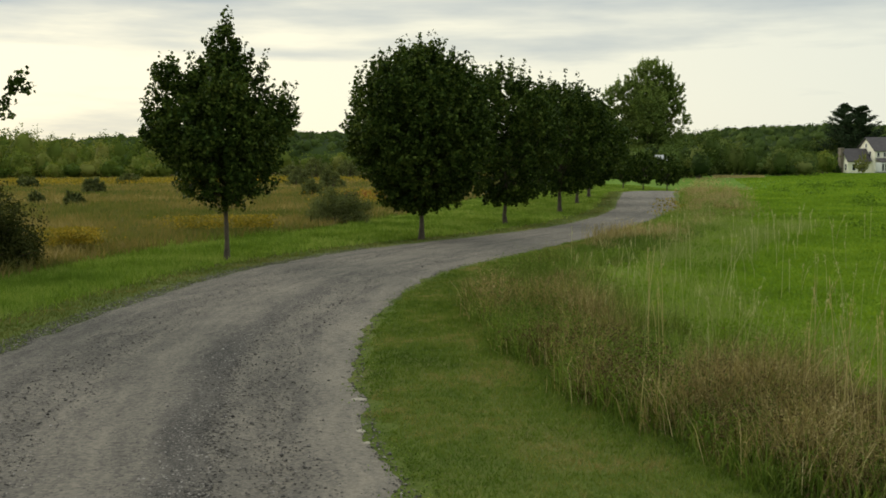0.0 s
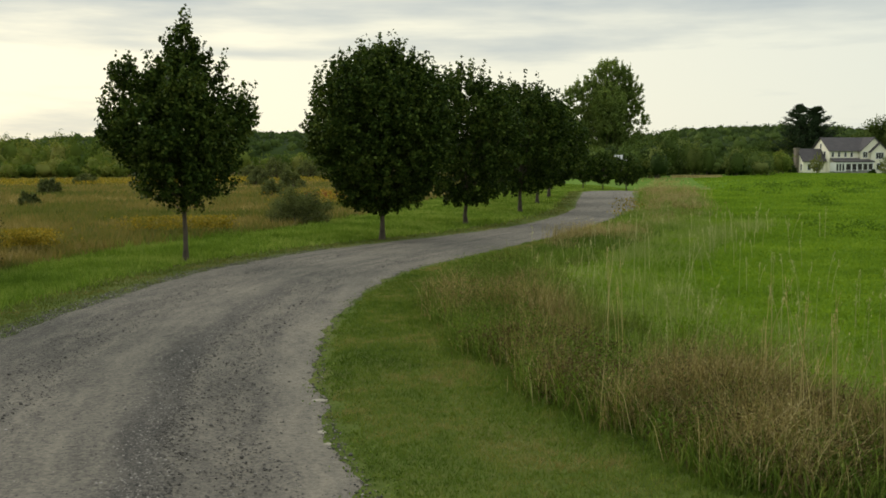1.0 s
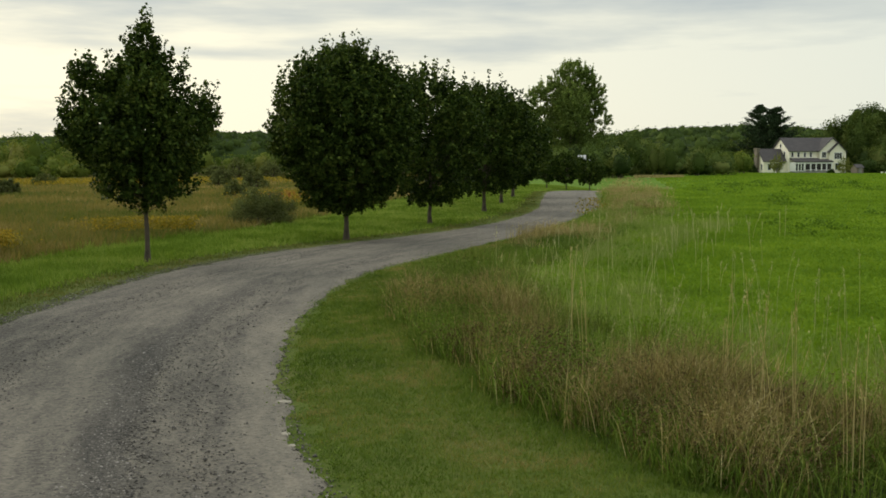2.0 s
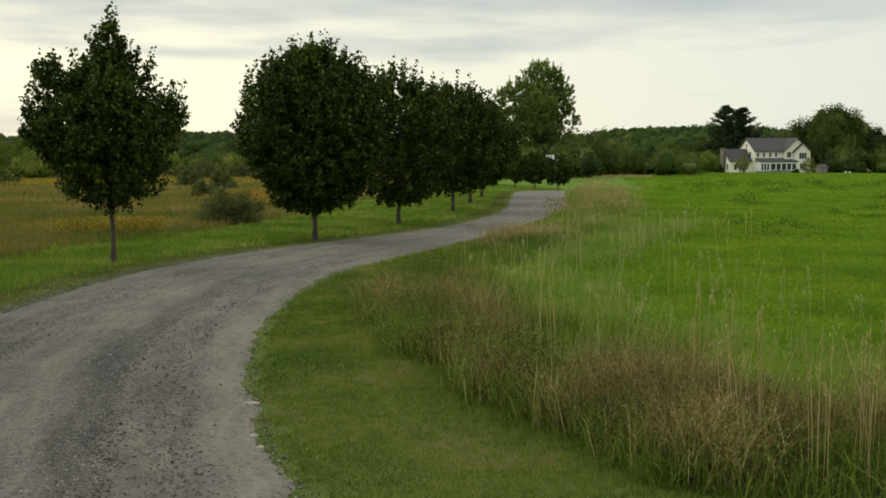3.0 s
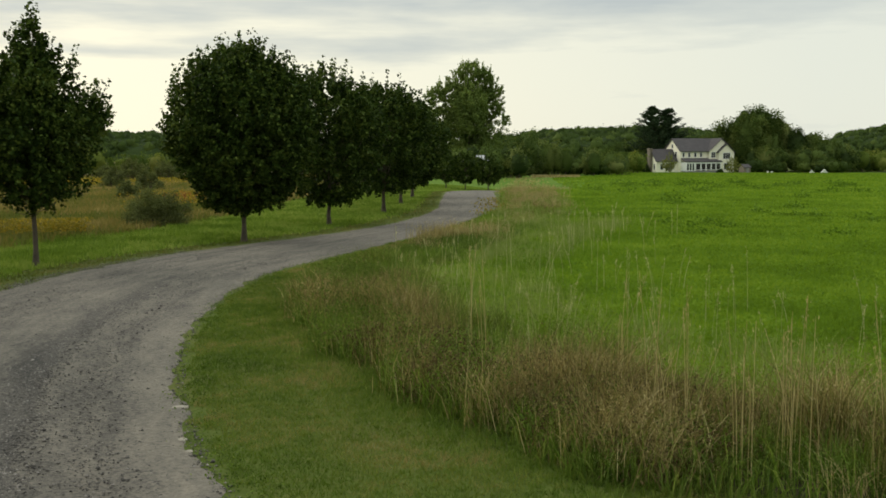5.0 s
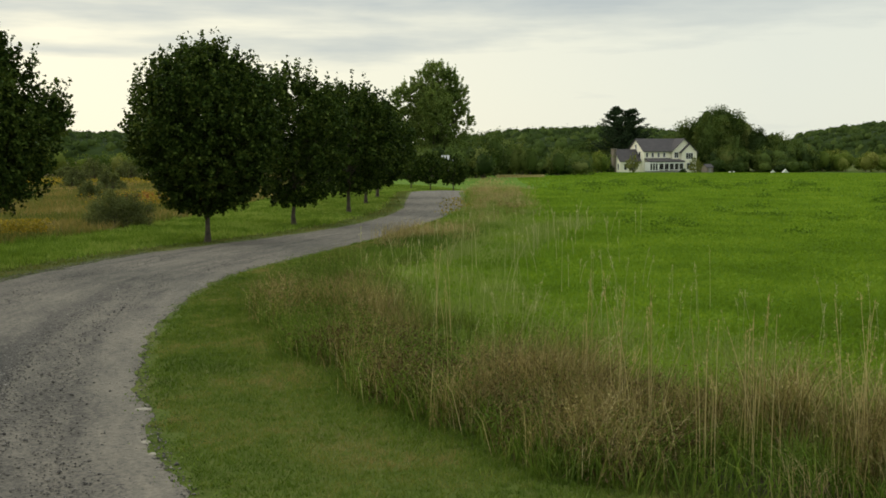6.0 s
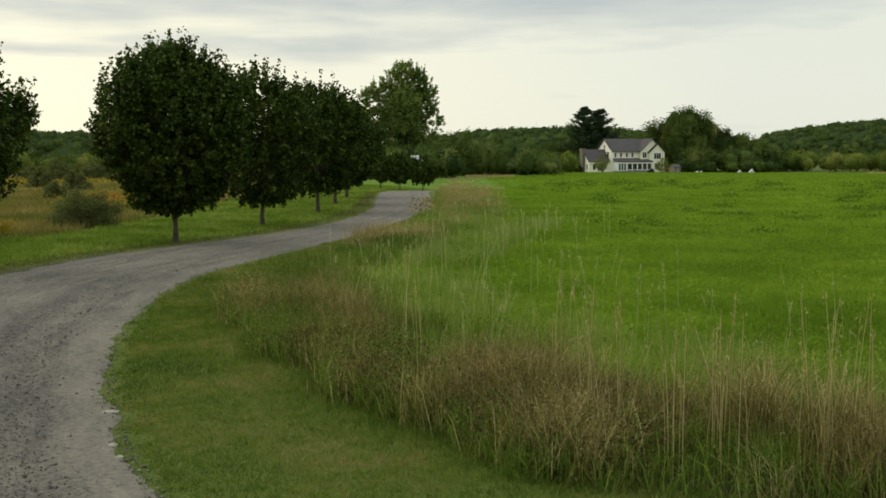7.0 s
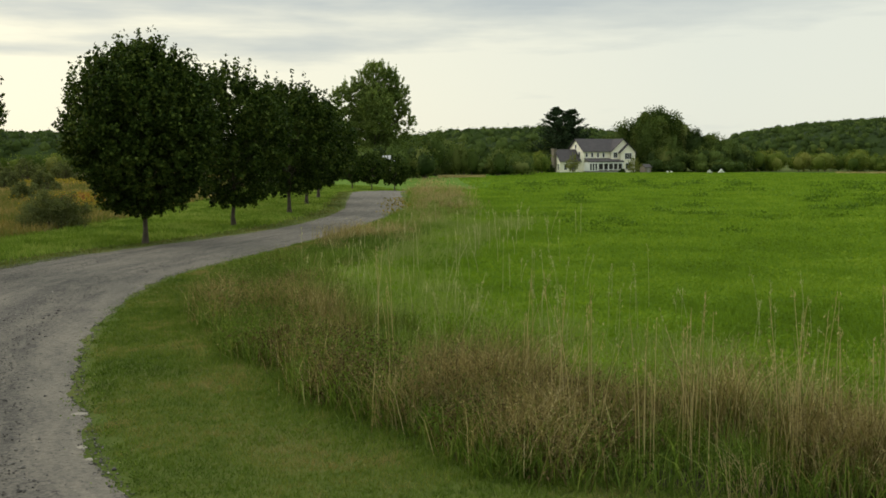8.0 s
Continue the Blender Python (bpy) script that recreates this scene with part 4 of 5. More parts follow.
def farmhouse(x, y, turn):
    z = float(height(np.array(x), np.array(y)))
    h = thing("farmhouse", x, y, z - 0.1, "two-storey cream clapboard farmhouse with dark roof and porch", "house", "", turn)
    bm = bmesh.new()
    gable_bm(bm, 0, 0, 13.5, 9.0, 0, 5.9, 9.1, "x")
    part("wall", bm_mesh("wall", bm, CREAM), h)
    bm = bmesh.new()
    gable_bm(bm, 9.0, -1.0, 16.8, 8.2, 0, 5.9, 9.1, "y")
    part("wall", bm_mesh("wall", bm, CREAM), h, "cross gable of cream clapboard")
    bm = bmesh.new()
    gable_bm(bm, 11.6, -1.9, 16.7, -0.9, 0, 5.6, 7.7, "y")
    part("wall", bm_mesh("wall", bm, CREAM), h, "projecting gabled bay")
    roof_part("roof", h, 0, 0, 13.5, 9.0, 5.9, 9.1, "x", 0.45)
    roof_part("roof", h, 9.0, -1.0, 16.8, 8.2, 5.9, 9.1, "y", 0.45)
    roof_part("roof", h, 11.6, -1.9, 16.7, -1.0, 5.6, 7.7, "y", 0.4)
    bm = bmesh.new()
    gable_bm(bm, -7.0, 1.5, 0.0, 7.5, 0, 3.3, 6.2, "x")
    part("wall", bm_mesh("wall", bm, CREAM), h, "single-storey side wing")
    roof_part("roof", h, -7.0, 1.5, -0.3, 7.5, 3.3, 6.2, "x", 0.4)
    bm = bmesh.new()
    box_bm(bm, -8.0, 3.7, 0, -7.02, 5.2, 6.3, 0.05)
    box_bm(bm, -8.1, 3.6, 6.2, -6.92, 5.3, 6.55, 0.04)
    part("chimney", bm_mesh("chimney", bm, BRICKWORK), h, "broad weathered masonry chimney")
    # porch across the front
    bm = bmesh.new()
    v = [bm.verts.new(p) for p in [(0.2, 0.0, 3.95), (12.2, 0.0, 3.95), (12.2, -2.9, 3.1), (0.2, -2.9, 3.1),
                                   (0.2, 0.0, 3.7), (12.2, 0.0, 3.7), (12.2, -2.9, 2.85), (0.2, -2.9, 2.85)]]
    for q in ((0, 1, 2, 3), (7, 6, 5, 4), (0, 4, 5, 1), (1, 5, 6, 2), (2, 6, 7, 3), (3, 7, 4, 0)):
        bm.faces.new([v[i] for i in q])
    part("porch_roof", bm_mesh("porch_roof", bm, SHINGLE), h, "dark shingle porch roof")
    box_part("porch_beam", h, WHITE, 0.4, -2.75, 2.5, 12.0, -2.5, 2.86)
    box_part("porch_floor", h, GREYWOOD, 0.3, -2.8, 0.1, 12.0, -0.02, 0.55)
    for cx in (3.4, 5.2, 6.9, 8.6, 10.2, 11.8):
        box_part("column", h, WHITE, cx - 0.16, -2.76, 0.55, cx + 0.16, -2.46, 2.52, 0.03)
    for ca, cb in zip((3.4, 5.2, 6.9, 8.6, 10.2), (5.2, 6.9, 8.6, 10.2, 11.8)):
        # added dark sheet where the open bay is only in shade
        box_part("porch_shade_sheet", h, PORCH_SHADE, ca + 0.17, -2.64, 0.95, cb - 0.17, -2.62, 2.5, 0.0, "dark see-through sheet painting the shade inside the porch")
        box_part("porch_rail", h, WHITE, ca + 0.17, -2.68, 0.86, cb - 0.17, -2.58, 0.95, 0.0)
    # closed sun room at the porch's end
    box_part("sun_room", h, WHITE, 0.3, -2.7, 0.12, 3.2, -0.03, 2.84)
    for wx in (0.85, 1.75, 2.65):
        window(h, wx, 0.75, 0.6, 1.75, -2.71, 0)
    for wx in (4.3, 6.1, 9.4):
        window(h, wx, 0.95, 1.1, 1.7, 0.0)
    box_part("front_door", h, GREYWOOD, 7.2, -0.09, 0.55, 8.2, 0.02, 2.7)
    for wx in (1.0, 2.9, 4.9, 6.8):
        window(h, wx, 4.25, 0.62, 1.15, 0.0, 0)
    window(h, 10.3, 4.1, 1.25, 1.4, -1.0)
    window(h, 14.2, 3.75, 2.3, 1.55, -1.9, 2)
    window(h, 14.2, 0.95, 1.6, 1.6, -1.9)
    window(h, -2.8, 0.9, 1.9, 1.7, 1.5, 2)
    window(h, -5.2, 0.9, 0.9, 1.5, 1.5, 0)
    for wy in (2.4, 6.6):
        gable_window(h, wy, 4.1, 0.9, 1.5, 0.0)
    gable_window(h, 4.5, 6.6, 0.7, 1.0, 0.0)
    gable_window(h, 2.5, 0.9, 0.7, 1.5, -7.0)
    return h


farmhouse(109.5, 263.2, 6.0).scale = (0.9, 1.0, 1.0)


def shed(x, y, w, d, wall_h, ridge, turn, wall_mat, roof_mat, name, label):
    z = float(height(np.array(x), np.array(y)))
    s = thing(name, x, y, z - 0.05, label, "shed", "", turn)
    bm = bmesh.new()
    gable_bm(bm, -w / 2, -d / 2, w / 2, d / 2, 0, wall_h, ridge, "x")
    part("wall", bm_mesh("wall", bm, wall_mat), s)
    r = roof_part("roof", s, -w / 2, -d / 2, w / 2, d / 2, wall_h, ridge, "x", 0.2, 0.1)
    r.data.materials[0] = roof_mat
    box_part("door", s, GREYWOOD, -w * 0.2, -d / 2 - 0.06, 0.05, w * 0.2, -d / 2 + 0.02, min(1.95, wall_h - 0.1), 0.01)


shed(123.0, 253.0, 2.0, 2.2, 1.5, 2.2, 12, BRICKWORK, SHINGLE, "garden_shed", "small grey garden shed beside the house")
shed(31.1, 148.5, 1.15, 2.4, 2.75, 3.4, 0, GREYWOOD, TIN, "white_shed", "small pale-roofed shed half hidden in the hedgerow")
shed(137.0, 244.2, 0.8, 0.9, 0.2, 0.75, 65, WHITE, WHITE, "white_shelter", "tiny white peaked shelter at the field edge")
shed(139.6, 242.7, 0.9, 1.1, 0.3, 0.95, 70, WHITE, WHITE, "white_shelter", "tiny white peaked shelter at the field edge")


def hive(x, y):
    z = float(height(np.array(x), np.array(y)))
    b = thing("white_box", x, y, z - 0.02, "small white wooden box at the far field edge", "box", "boxes at the field edge")
    box_part("body", b, WHITE, -0.2, -0.2, 0, 0.2, 0.2, 0.42, 0.02)
    box_part("lid", b, WHITE, -0.23, -0.23, 0.42, 0.23, 0.23, 0.48, 0.02)


hive(126.3, 246.8)
hive(127.2, 246.4)
YOUNG = "thin young ornamental tree before the house"
round_tree("young_tree", 101.1, 250.3, YOUNG, "tree", "young trees by the house", [(0.5, 0.6), (1.4, 1.6), (2.6, 1.8), (3.6, 1.2), (4.4, 0.4)],
           0.07, 0.22, 110, 18, 0.42, SAPLING, R(201), 10, 6, (0, 0), 0.3, 0.2)
round_tree("young_tree", 116.3, 246.0, YOUNG, "tree", "young trees by the house", [(0.3, 0.8), (1.2, 1.7), (2.2, 1.7), (3.2, 0.9), (3.7, 0.3)],
           0.07, 0.22, 100, 18, 0.42, SAPLING, R(202), 10, 6, (0, 0), 0.3, 0.2)
bush(97.6, 257.0, 1.1, 2.6, DARKWOODS, R(203), "dark upright bush against the chimney", 0.3, 50, 30)
bush(113.6, 247.4, 1.0, 1.0, DARKWOODS, R(204), "low dark bush at the porch corner", 0.3, 40, 26)

# ---------------------------------------------------------------- grass, weeds, stones


def grow(name, label, category, xy, h, w, mat, rs, lean=0.35, bend=0.0):
    x, y = xy
    V, F = blades(on_ground(x, y, -0.01), h, w, rs, lean, bend)
    return stuff(name, raw_mesh(name, V, F, mat), label, category)


def keep(x, y, mask):
    return x[mask], y[mask]


rs = R(101)


def between(n, a, b, y0, y1, rs):
    """Points between two lines that run away from the eye, thinning with distance."""
    yy = np.exp(rs.uniform(np.log(y0), np.log(y1), n))
    lo, hi = a(yy), b(yy)
    return lo + (hi - lo) * rs.uniform(0, 1, n), yy


x, y = between(200000, lambda q: lane_in(q) - 0.12, lambda q: np.minimum(weed_front(q) + 0.25, lane_in(q) + 6), 3.6, 40, rs)
edge = x - lane_in(y)
ragged = np.array([noise.noise((b * 2.3, a * 2.3, 1.0)) for a, b in zip(x, y)]) * 0.22
x, y = keep(x, y, (edge + ragged > 0.03) & (rs.uniform(0, 1, len(x)) < np.clip((edge + ragged) * 2.0 + 0.55, 0.4, 1)))
r = np.hypot(x, y)
grow("mown_grass", "short mown grass strip with worn tan patches", "grass", (x, y), rs.uniform(0.02, 0.055, len(x)), 0.005 + 0.0006 * r, TURF, rs, 0.9)
yy = np.exp(rs.uniform(np.log(5.5), np.log(24), 260))
xx = lane_in(yy) + rs.normal(0.05, 0.09, 260)
P = np.repeat(on_ground(xx, yy, 0.02), 26, 0) + rs.normal(0, 1, (260 * 26, 3)) * np.array([0.07, 0.07, 0.02])
P = P[rs.uniform(0, 1, len(P)) < 0.55]
V, F = leaf_quads(P, 0.024, rs, 0.5, None, 0.5)
stuff("edge_weeds", raw_mesh("edge_weeds", V, F, WEED), "small leafy weeds creeping over the lane edge", "weeds")
x, y = between(36000, lambda q: weed_front(q) - 0.9, lambda q: weed_front(q) + 0.35, 4.2, 30, rs)
near = (x - weed_front(y) + 0.9) / 1.25
x, y = keep(x, y, rs.uniform(0, 1, len(x)) < near)
r = np.hypot(x, y)
half = rs.uniform(0, 1, len(x)) < 0.5
for mat, pick in ((TURF, half), (WEED, ~half)):
    grow("fringe_grass", "longer soft green grass fringing the rough strip", "grass", (x[pick], y[pick]), rs.uniform(0.03, 0.11, pick.sum()), 0.005 + 0.0006 * r[pick], mat, rs, 0.9)

x, y = between(190000, lambda q: meadow_edge(q) - 0.3, lambda q: lane_out(q) + 0.12, 9, 110, rs)
side = lane_out(y) - x
ragged = np.array([noise.noise((b * 1.9, a * 1.9, 6.0)) for a, b in zip(x, y)]) * 0.35
ok = (side + ragged > 0.0) & (rs.uniform(0, 1, len(x)) < np.clip((side + ragged) * 1.2 + 0.15, 0.12, 1))
mown = side + rs.normal(0, 0.25, len(x)) < 1.25
xm, ym = keep(x, y, ok & mown)
grow("mown_grass", "short olive grass and dead thatch along the lane", "grass", (xm, ym), rs.uniform(0.02, 0.06, len(xm)), 0.005 + 0.0009 * ym, THATCH, rs, 0.9)
x, y = keep(x, y, ok & ~mown)
r = np.hypot(x, y)
grow("verge_grass", "fresh green grass verge under the maples", "grass", (x, y), rs.uniform(0.05, 0.16, len(x)), 0.005 + 0.0011 * r, VERGE, rs, 0.6)

cx, cy = between(120, lambda q: meadow_edge(q) - 0.3, lambda q: lane_out(q) - 1.3, 13, 60, rs)
x, y = (cx[:, None] + rs.normal(0, 0.22, (120, 110))).ravel(), (cy[:, None] + rs.normal(0, 0.22, (120, 110))).ravel()
grow("verge_tufts", "uneven taller tufts standing in the green verge", "grass", (x, y), (rs.uniform(0.1, 0.3, 120)[:, None] * rs.uniform(0.5, 1.1, (120, 110))).ravel(), 0.006 + 0.0009 * y, VERGE, rs, 0.6)
x, y = scatter(200000, -34, 10, 18, 230, rs, 0.25)
x, y = keep(x, y, x < meadow_edge(y) + 0.2)
r = np.hypot(x, y)
grow("meadow_grass", "tall tan and olive meadow grass", "grass", (x, y), rs.uniform(0.12, 0.42, len(x)), 0.010 + 0.0018 * r, WILD, rs, 0.55)

# goldenrod in drifts
gx, gy = [], []
for cx, cy, sx, sy, n in [(-8.95, 24.7, 0.35, 0.4, 1300), (-5.6, 30.6, 0.9, 0.35, 900), (-7.4, 30.4, 0.5, 0.3, 350), (-3.6, 54, 1.3, 4, 700), (-4.6, 62, 1.3, 3, 500),
                          (-34, 118, 13, 9, 3000), (-52, 118, 10, 10, 2400), (-22, 130, 9, 10, 1200)]:
    gx.append(rs.normal(cx, sx, n * 2))
    gy.append(rs.normal(cy, sy, n * 2))
x, y = np.concatenate(gx), np.concatenate(gy)
x, y = keep(x, y, x < meadow_edge(y) + 0.1)
r = np.hypot(x, y)
P = on_ground(x, y, 0.0)
P[:, 2] += rs.uniform(0.25, 0.62, len(x))
V, F = leaf_quads(P, 0.022 + 0.0014 * r, rs, 0.5)
stuff("goldenrod", raw_mesh("goldenrod", V, F, GOLD), "drifts of yellow goldenrod in the meadow", "flowers")

x, y = rs.normal(-4.0, 0.8, 700), rs.normal(57, 2.2, 700)
P = on_ground(x, y, 0.0)
P[:, 2] += rs.uniform(0.1, 0.6, len(x))
V, F = leaf_quads(P, 0.13, rs, 0.5)
stuff("rusty_weeds", raw_mesh("rusty_weeds", V, F, RUST), "rust-brown weeds beside the shrub", "weeds")

# hay field
x, y = scatter(290000, -4, 46, 7, 70, rs, 0.35)
x, y = keep(x, y, weed_depth(x, y) > weed_width(y) * rs.uniform(0.35, 0.9, len(x)))
r = np.hypot(x, y)
grow("field_grass", "lush bright green hay field", "grass", (x, y), rs.uniform(0.05, 0.17, len(x)), 0.008 + 0.0011 * r, LUSH, rs, 0.9)
x, y = scatter(160000, 6, 46, 65, 285, rs, 0.4)
x, y = keep(x, y, weed_depth(x, y) > weed_width(np.minimum(y, 110)) * 0.8)
x, y = keep(x, y, x > lane_in(y) + 1.0)
r = np.hypot(x, y)
grow("field_grass", "lush bright green hay field further off", "grass", (x, y), rs.uniform(0.05, 0.22, len(x)), 0.02 + 0.0012 * r, LUSH, rs, 0.7)

x, y = scatter(90000, -2, 46, 8, 46, rs, 0.3)
x, y = keep(x, y, weed_depth(x, y) > weed_width(y) * rs.uniform(0.5, 1.0, len(x)))
r = np.hypot(x, y)
lift = np.array([noise.noise((a * 0.9, b * 0.9, 2.0)) for a, b in zip(x, y)])
P = on_ground(x, y, 0.03)
P[:, 2] += np.clip(0.08 + 0.24 * lift, 0, 0.3) * rs.uniform(0.3, 1.1, len(x))
V, F = leaf_quads(P, 0.026 + 0.0019 * r, rs, 0.7, None, 0.6)
stuff("clover", raw_mesh("clover", V, F, LUSH), "low leafy clover growing through the hay field", "plants")

# the rough strip: dry brown grass, green undergrowth, weeds


def strip(n, y0, y1, rs, lo=0.0, hi=1.0, power=1.0):
    yy = y0 + (y1 - y0) * rs.uniform(0, 1, n) ** power
    slope = (weed_front(yy + 0.3) - weed_front(yy - 0.3)) / 0.6
    wob = np.array([noise.noise((q * 0.8, 7.0, 0.0)) + 0.6 * noise.noise((q * 2.3, 3.0, 0.0)) for q in yy]) * 0.3
    dd = (weed_width(yy) * rs.uniform(lo, hi, n) + wob) * np.sqrt(1 + slope * slope)
    return weed_front(yy) + dd, yy


def clumped(x, y, scale, cut, rs):
    v = np.array([noise.noise((a * scale, b * scale, 4.0)) for a, b in zip(x, y)])
    return v + rs.normal(0, 0.12, len(x)) > cut


BREAK = (3.92, 6.55)            # a gap in the stalks where the green shows through


def tussocks(n, per, y0, y1, lo, hi, rs, power=1.3, spread=0.16, a=0.05, b=0.95, gap=-0.22):
    """Clumps of stems, each with a height and a lean of its own."""
    cx, cy = strip(n, y0, y1, rs, a, b, power)
    lump = np.array([noise.noise((a * 0.75, b * 0.75, 11.0)) for a, b in zip(cx, cy)])
    stand = (lump > gap) & (np.hypot((cx - BREAK[0]) * 1.6, (cy - BREAK[1]) * 0.55) > 0.42)
    cx, cy, lump = cx[stand], cy[stand], lump[stand]
    n = len(cx)
    tall = lo + (hi - lo) * np.clip(0.42 + 0.9 * lump + rs.normal(0, 0.22, n), 0, 1.25)
    la, lk = rs.uniform(0, 6.28, n), np.abs(rs.normal(0, 0.2, n))
    x = (cx[:, None] + rs.normal(0, spread, (n, per))).ravel()
    y = (cy[:, None] + rs.normal(0, spread, (n, per))).ravel()
    h = (tall[:, None] * rs.uniform(0.45, 1.05, (n, per))).ravel()
    sway = np.stack([np.cos(la) * lk, np.sin(la) * lk, 0 * la], 1).repeat(per, 0) * h[:, None]
    return x, y, h, sway


def grow_tussocks(name, label, spec, w, mat, rs, lean=0.22, bend=0.5, flecks=0.9):
    x, y, h, sway = spec
    V, F = blades(on_ground(x, y, -0.01), h, w, rs, lean, bend)
    n = len(x)
    k = np.tile(np.array([0, 0, 0.5, 0.5, 1.0]), n)[:, None]
    V = V + sway.repeat(5, 0) * k
    # seed heads and curled leaves along the upper stems
    pick = rs.integers(0, n, int(n * flecks))
    lo, hi = V.reshape(n, 5, 3)[pick, 2], V.reshape(n, 5, 3)[pick, 4]
    t = rs.uniform(-0.3, 1.05, len(pick))[:, None]
    W, Q = leaf_quads(lo + (hi - lo) * t + rs.normal(0, 0.012, (len(pick), 3)), w * 3.6, rs, 0.0, (0, 0, 0.6), 0.35)
    Q3 = np.concatenate([Q[:, [0, 1, 2]], Q[:, [0, 2, 3]]])
    return stuff(name, raw_mesh(name, *join((V, F), (W, Q3)), mat), label, "grass")


grow_tussocks("dry_grass", "rough clumps of brown dry grass and dead stalks", tussocks(330, 62, 4.0, 9.5, 0.2, 0.8, rs, 0.9, 0.14, 0.05, 0.9, -0.12), 0.007, DRY, rs, 0.6, 0.9, 1.5)
grow_tussocks("dry_grass", "thinner brown stalks among green weeds", tussocks(330, 54, 9, 16, 0.2, 0.66, rs, 1.2, 0.15, 0.1, 0.8, -0.2), 0.0078, DRY, rs, 0.5, 0.9, 0.8)
grow_tussocks("green_tussocks", "olive green grass tufts mixed into the dry strip", tussocks(330, 75, 4.0, 21, 0.2, 0.62, rs, 1.1, 0.15, 0.04, 1.15, -0.5), 0.007, GREENSTEM, rs, 0.55, 0.9, 1.0)
grow_tussocks("dry_grass", "low brown grass clumps beside the lane bend", tussocks(34, 60, 14, 25, 0.25, 0.55, rs, 1.0, 0.16, 0.05, 0.7, 0.0), 0.010, DRY, rs, 0.4, 0.7)
grow_tussocks("seeding_grass", "soft pale green grass behind the dry stalks", tussocks(420, 46, 4.5, 34, 0.2, 0.55, rs, 1.2, 0.24, 0.65, 2.3, -0.35), 0.0065, PALEGREEN, rs, 0.5, 0.9, 0.8)
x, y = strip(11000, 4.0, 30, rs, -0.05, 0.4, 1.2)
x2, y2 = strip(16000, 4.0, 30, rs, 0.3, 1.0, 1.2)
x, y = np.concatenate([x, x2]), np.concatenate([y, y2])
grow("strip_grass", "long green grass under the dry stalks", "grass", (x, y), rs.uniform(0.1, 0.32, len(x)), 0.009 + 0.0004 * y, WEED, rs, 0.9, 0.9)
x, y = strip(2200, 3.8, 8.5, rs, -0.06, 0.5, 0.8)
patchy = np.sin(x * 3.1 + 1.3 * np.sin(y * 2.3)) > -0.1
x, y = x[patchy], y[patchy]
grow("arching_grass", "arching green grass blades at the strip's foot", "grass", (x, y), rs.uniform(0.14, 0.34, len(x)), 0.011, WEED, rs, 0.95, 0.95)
x, y = strip(5200, 4.0, 22, rs, 0.0, 1.0, 1.0)
grow("arching_grass", "bright green blades pushing through the dry strip", "grass", (x, y), rs.uniform(0.2, 0.48, len(x)), 0.009, VERGE, rs, 0.75, 0.9)
grow_tussocks("tan_grass", "bleached grass leaning over the strip's foot", tussocks(60, 60, 4.2, 6.3, 0.22, 0.55, rs, 1.0, 0.12, 0.0, 0.6, -0.35), 0.006, TAN, rs, 0.6, 0.9, 1.0)
for cx, cy in ((4.3, 27.0), (4.75, 27.6), (5.3, 28.6)):
    n = 240
    x, y, h = rs.normal(cx, 0.3, n), rs.normal(cy, 0.3, n), rs.uniform(0.25, 0.62, n)
    grow_tussocks("tan_grass", "rosy tan grass clump beside the lane", (x, y, h, np.stack([0.1 * h, 0 * h, 0 * h], 1)), 0.013, TAN, rs, 0.35, 0.8, 1.0)
x, y = rs.normal(8.75, 0.28, 260), rs.normal(40.4, 0.3, 260)
P = on_ground(x, y, 0.0)
P[:, 2] += rs.uniform(0.05, 0.75, len(x))
V, F = leaf_quads(P, 0.075, rs, 0.5)
stuff("goldenrod", raw_mesh("goldenrod", V, F, GOLD), "single goldenrod clump at the lane's edge", "flowers")
for cx, cy in ((0.62, 15.0), (0.85, 15.5), (0.72, 14.1)):
    n = 120
    x, y, h = rs.normal(cx, 0.13, n), rs.normal(cy, 0.16, n), rs.uniform(0.3, 0.72, n)
    grow_tussocks("dry_grass", "tall brown clump at the strip's tip", (x, y, h, np.stack([0.12 * h, 0 * h, 0 * h], 1)), 0.009, DRY, rs, 0.4, 0.8, 1.2)
grow_tussocks("tan_grass", "pale tan dry grass along the lane", tussocks(80, 45, 26, 38, 0.15, 0.5, rs, 1.0, 0.22, 0.05, 0.9, 0.02), 0.014, TAN, rs, 0.35)
grow_tussocks("tan_grass", "high pale tan grass where the lane bends away", tussocks(210, 40, 40, 84, 0.15, 0.7, rs, 0.8, 0.36, 0.0, 1.15, 0.02), 0.021, TAN, rs, 0.4)
grow_tussocks("brown_weeds", "dark brown weed stalks among the tan grass", tussocks(30, 50, 30, 60, 0.2, 0.6, rs, 1.0, 0.3, 0.1, 0.9, -0.1), 0.016, DRY, rs, 0.5, 0.9, 1.5)
grow_tussocks("green_tussocks", "soft green weedy tufts along the lane bend", tussocks(80, 55, 28, 60, 0.2, 0.5, rs, 1.0, 0.34, 0.0, 1.1, -0.3), 0.016, PALEGREEN, rs, 0.6, 0.9, 1.6)
x, y = strip(14000, 29, 82, rs, -0.1, 1.1, 1.2)
grow("strip_grass", "green grass among the tan stalks", "grass", (x, y), rs.uniform(0.12, 0.36, len(x)), 0.02 + 0.0008 * y, VERGE, rs, 0.6)
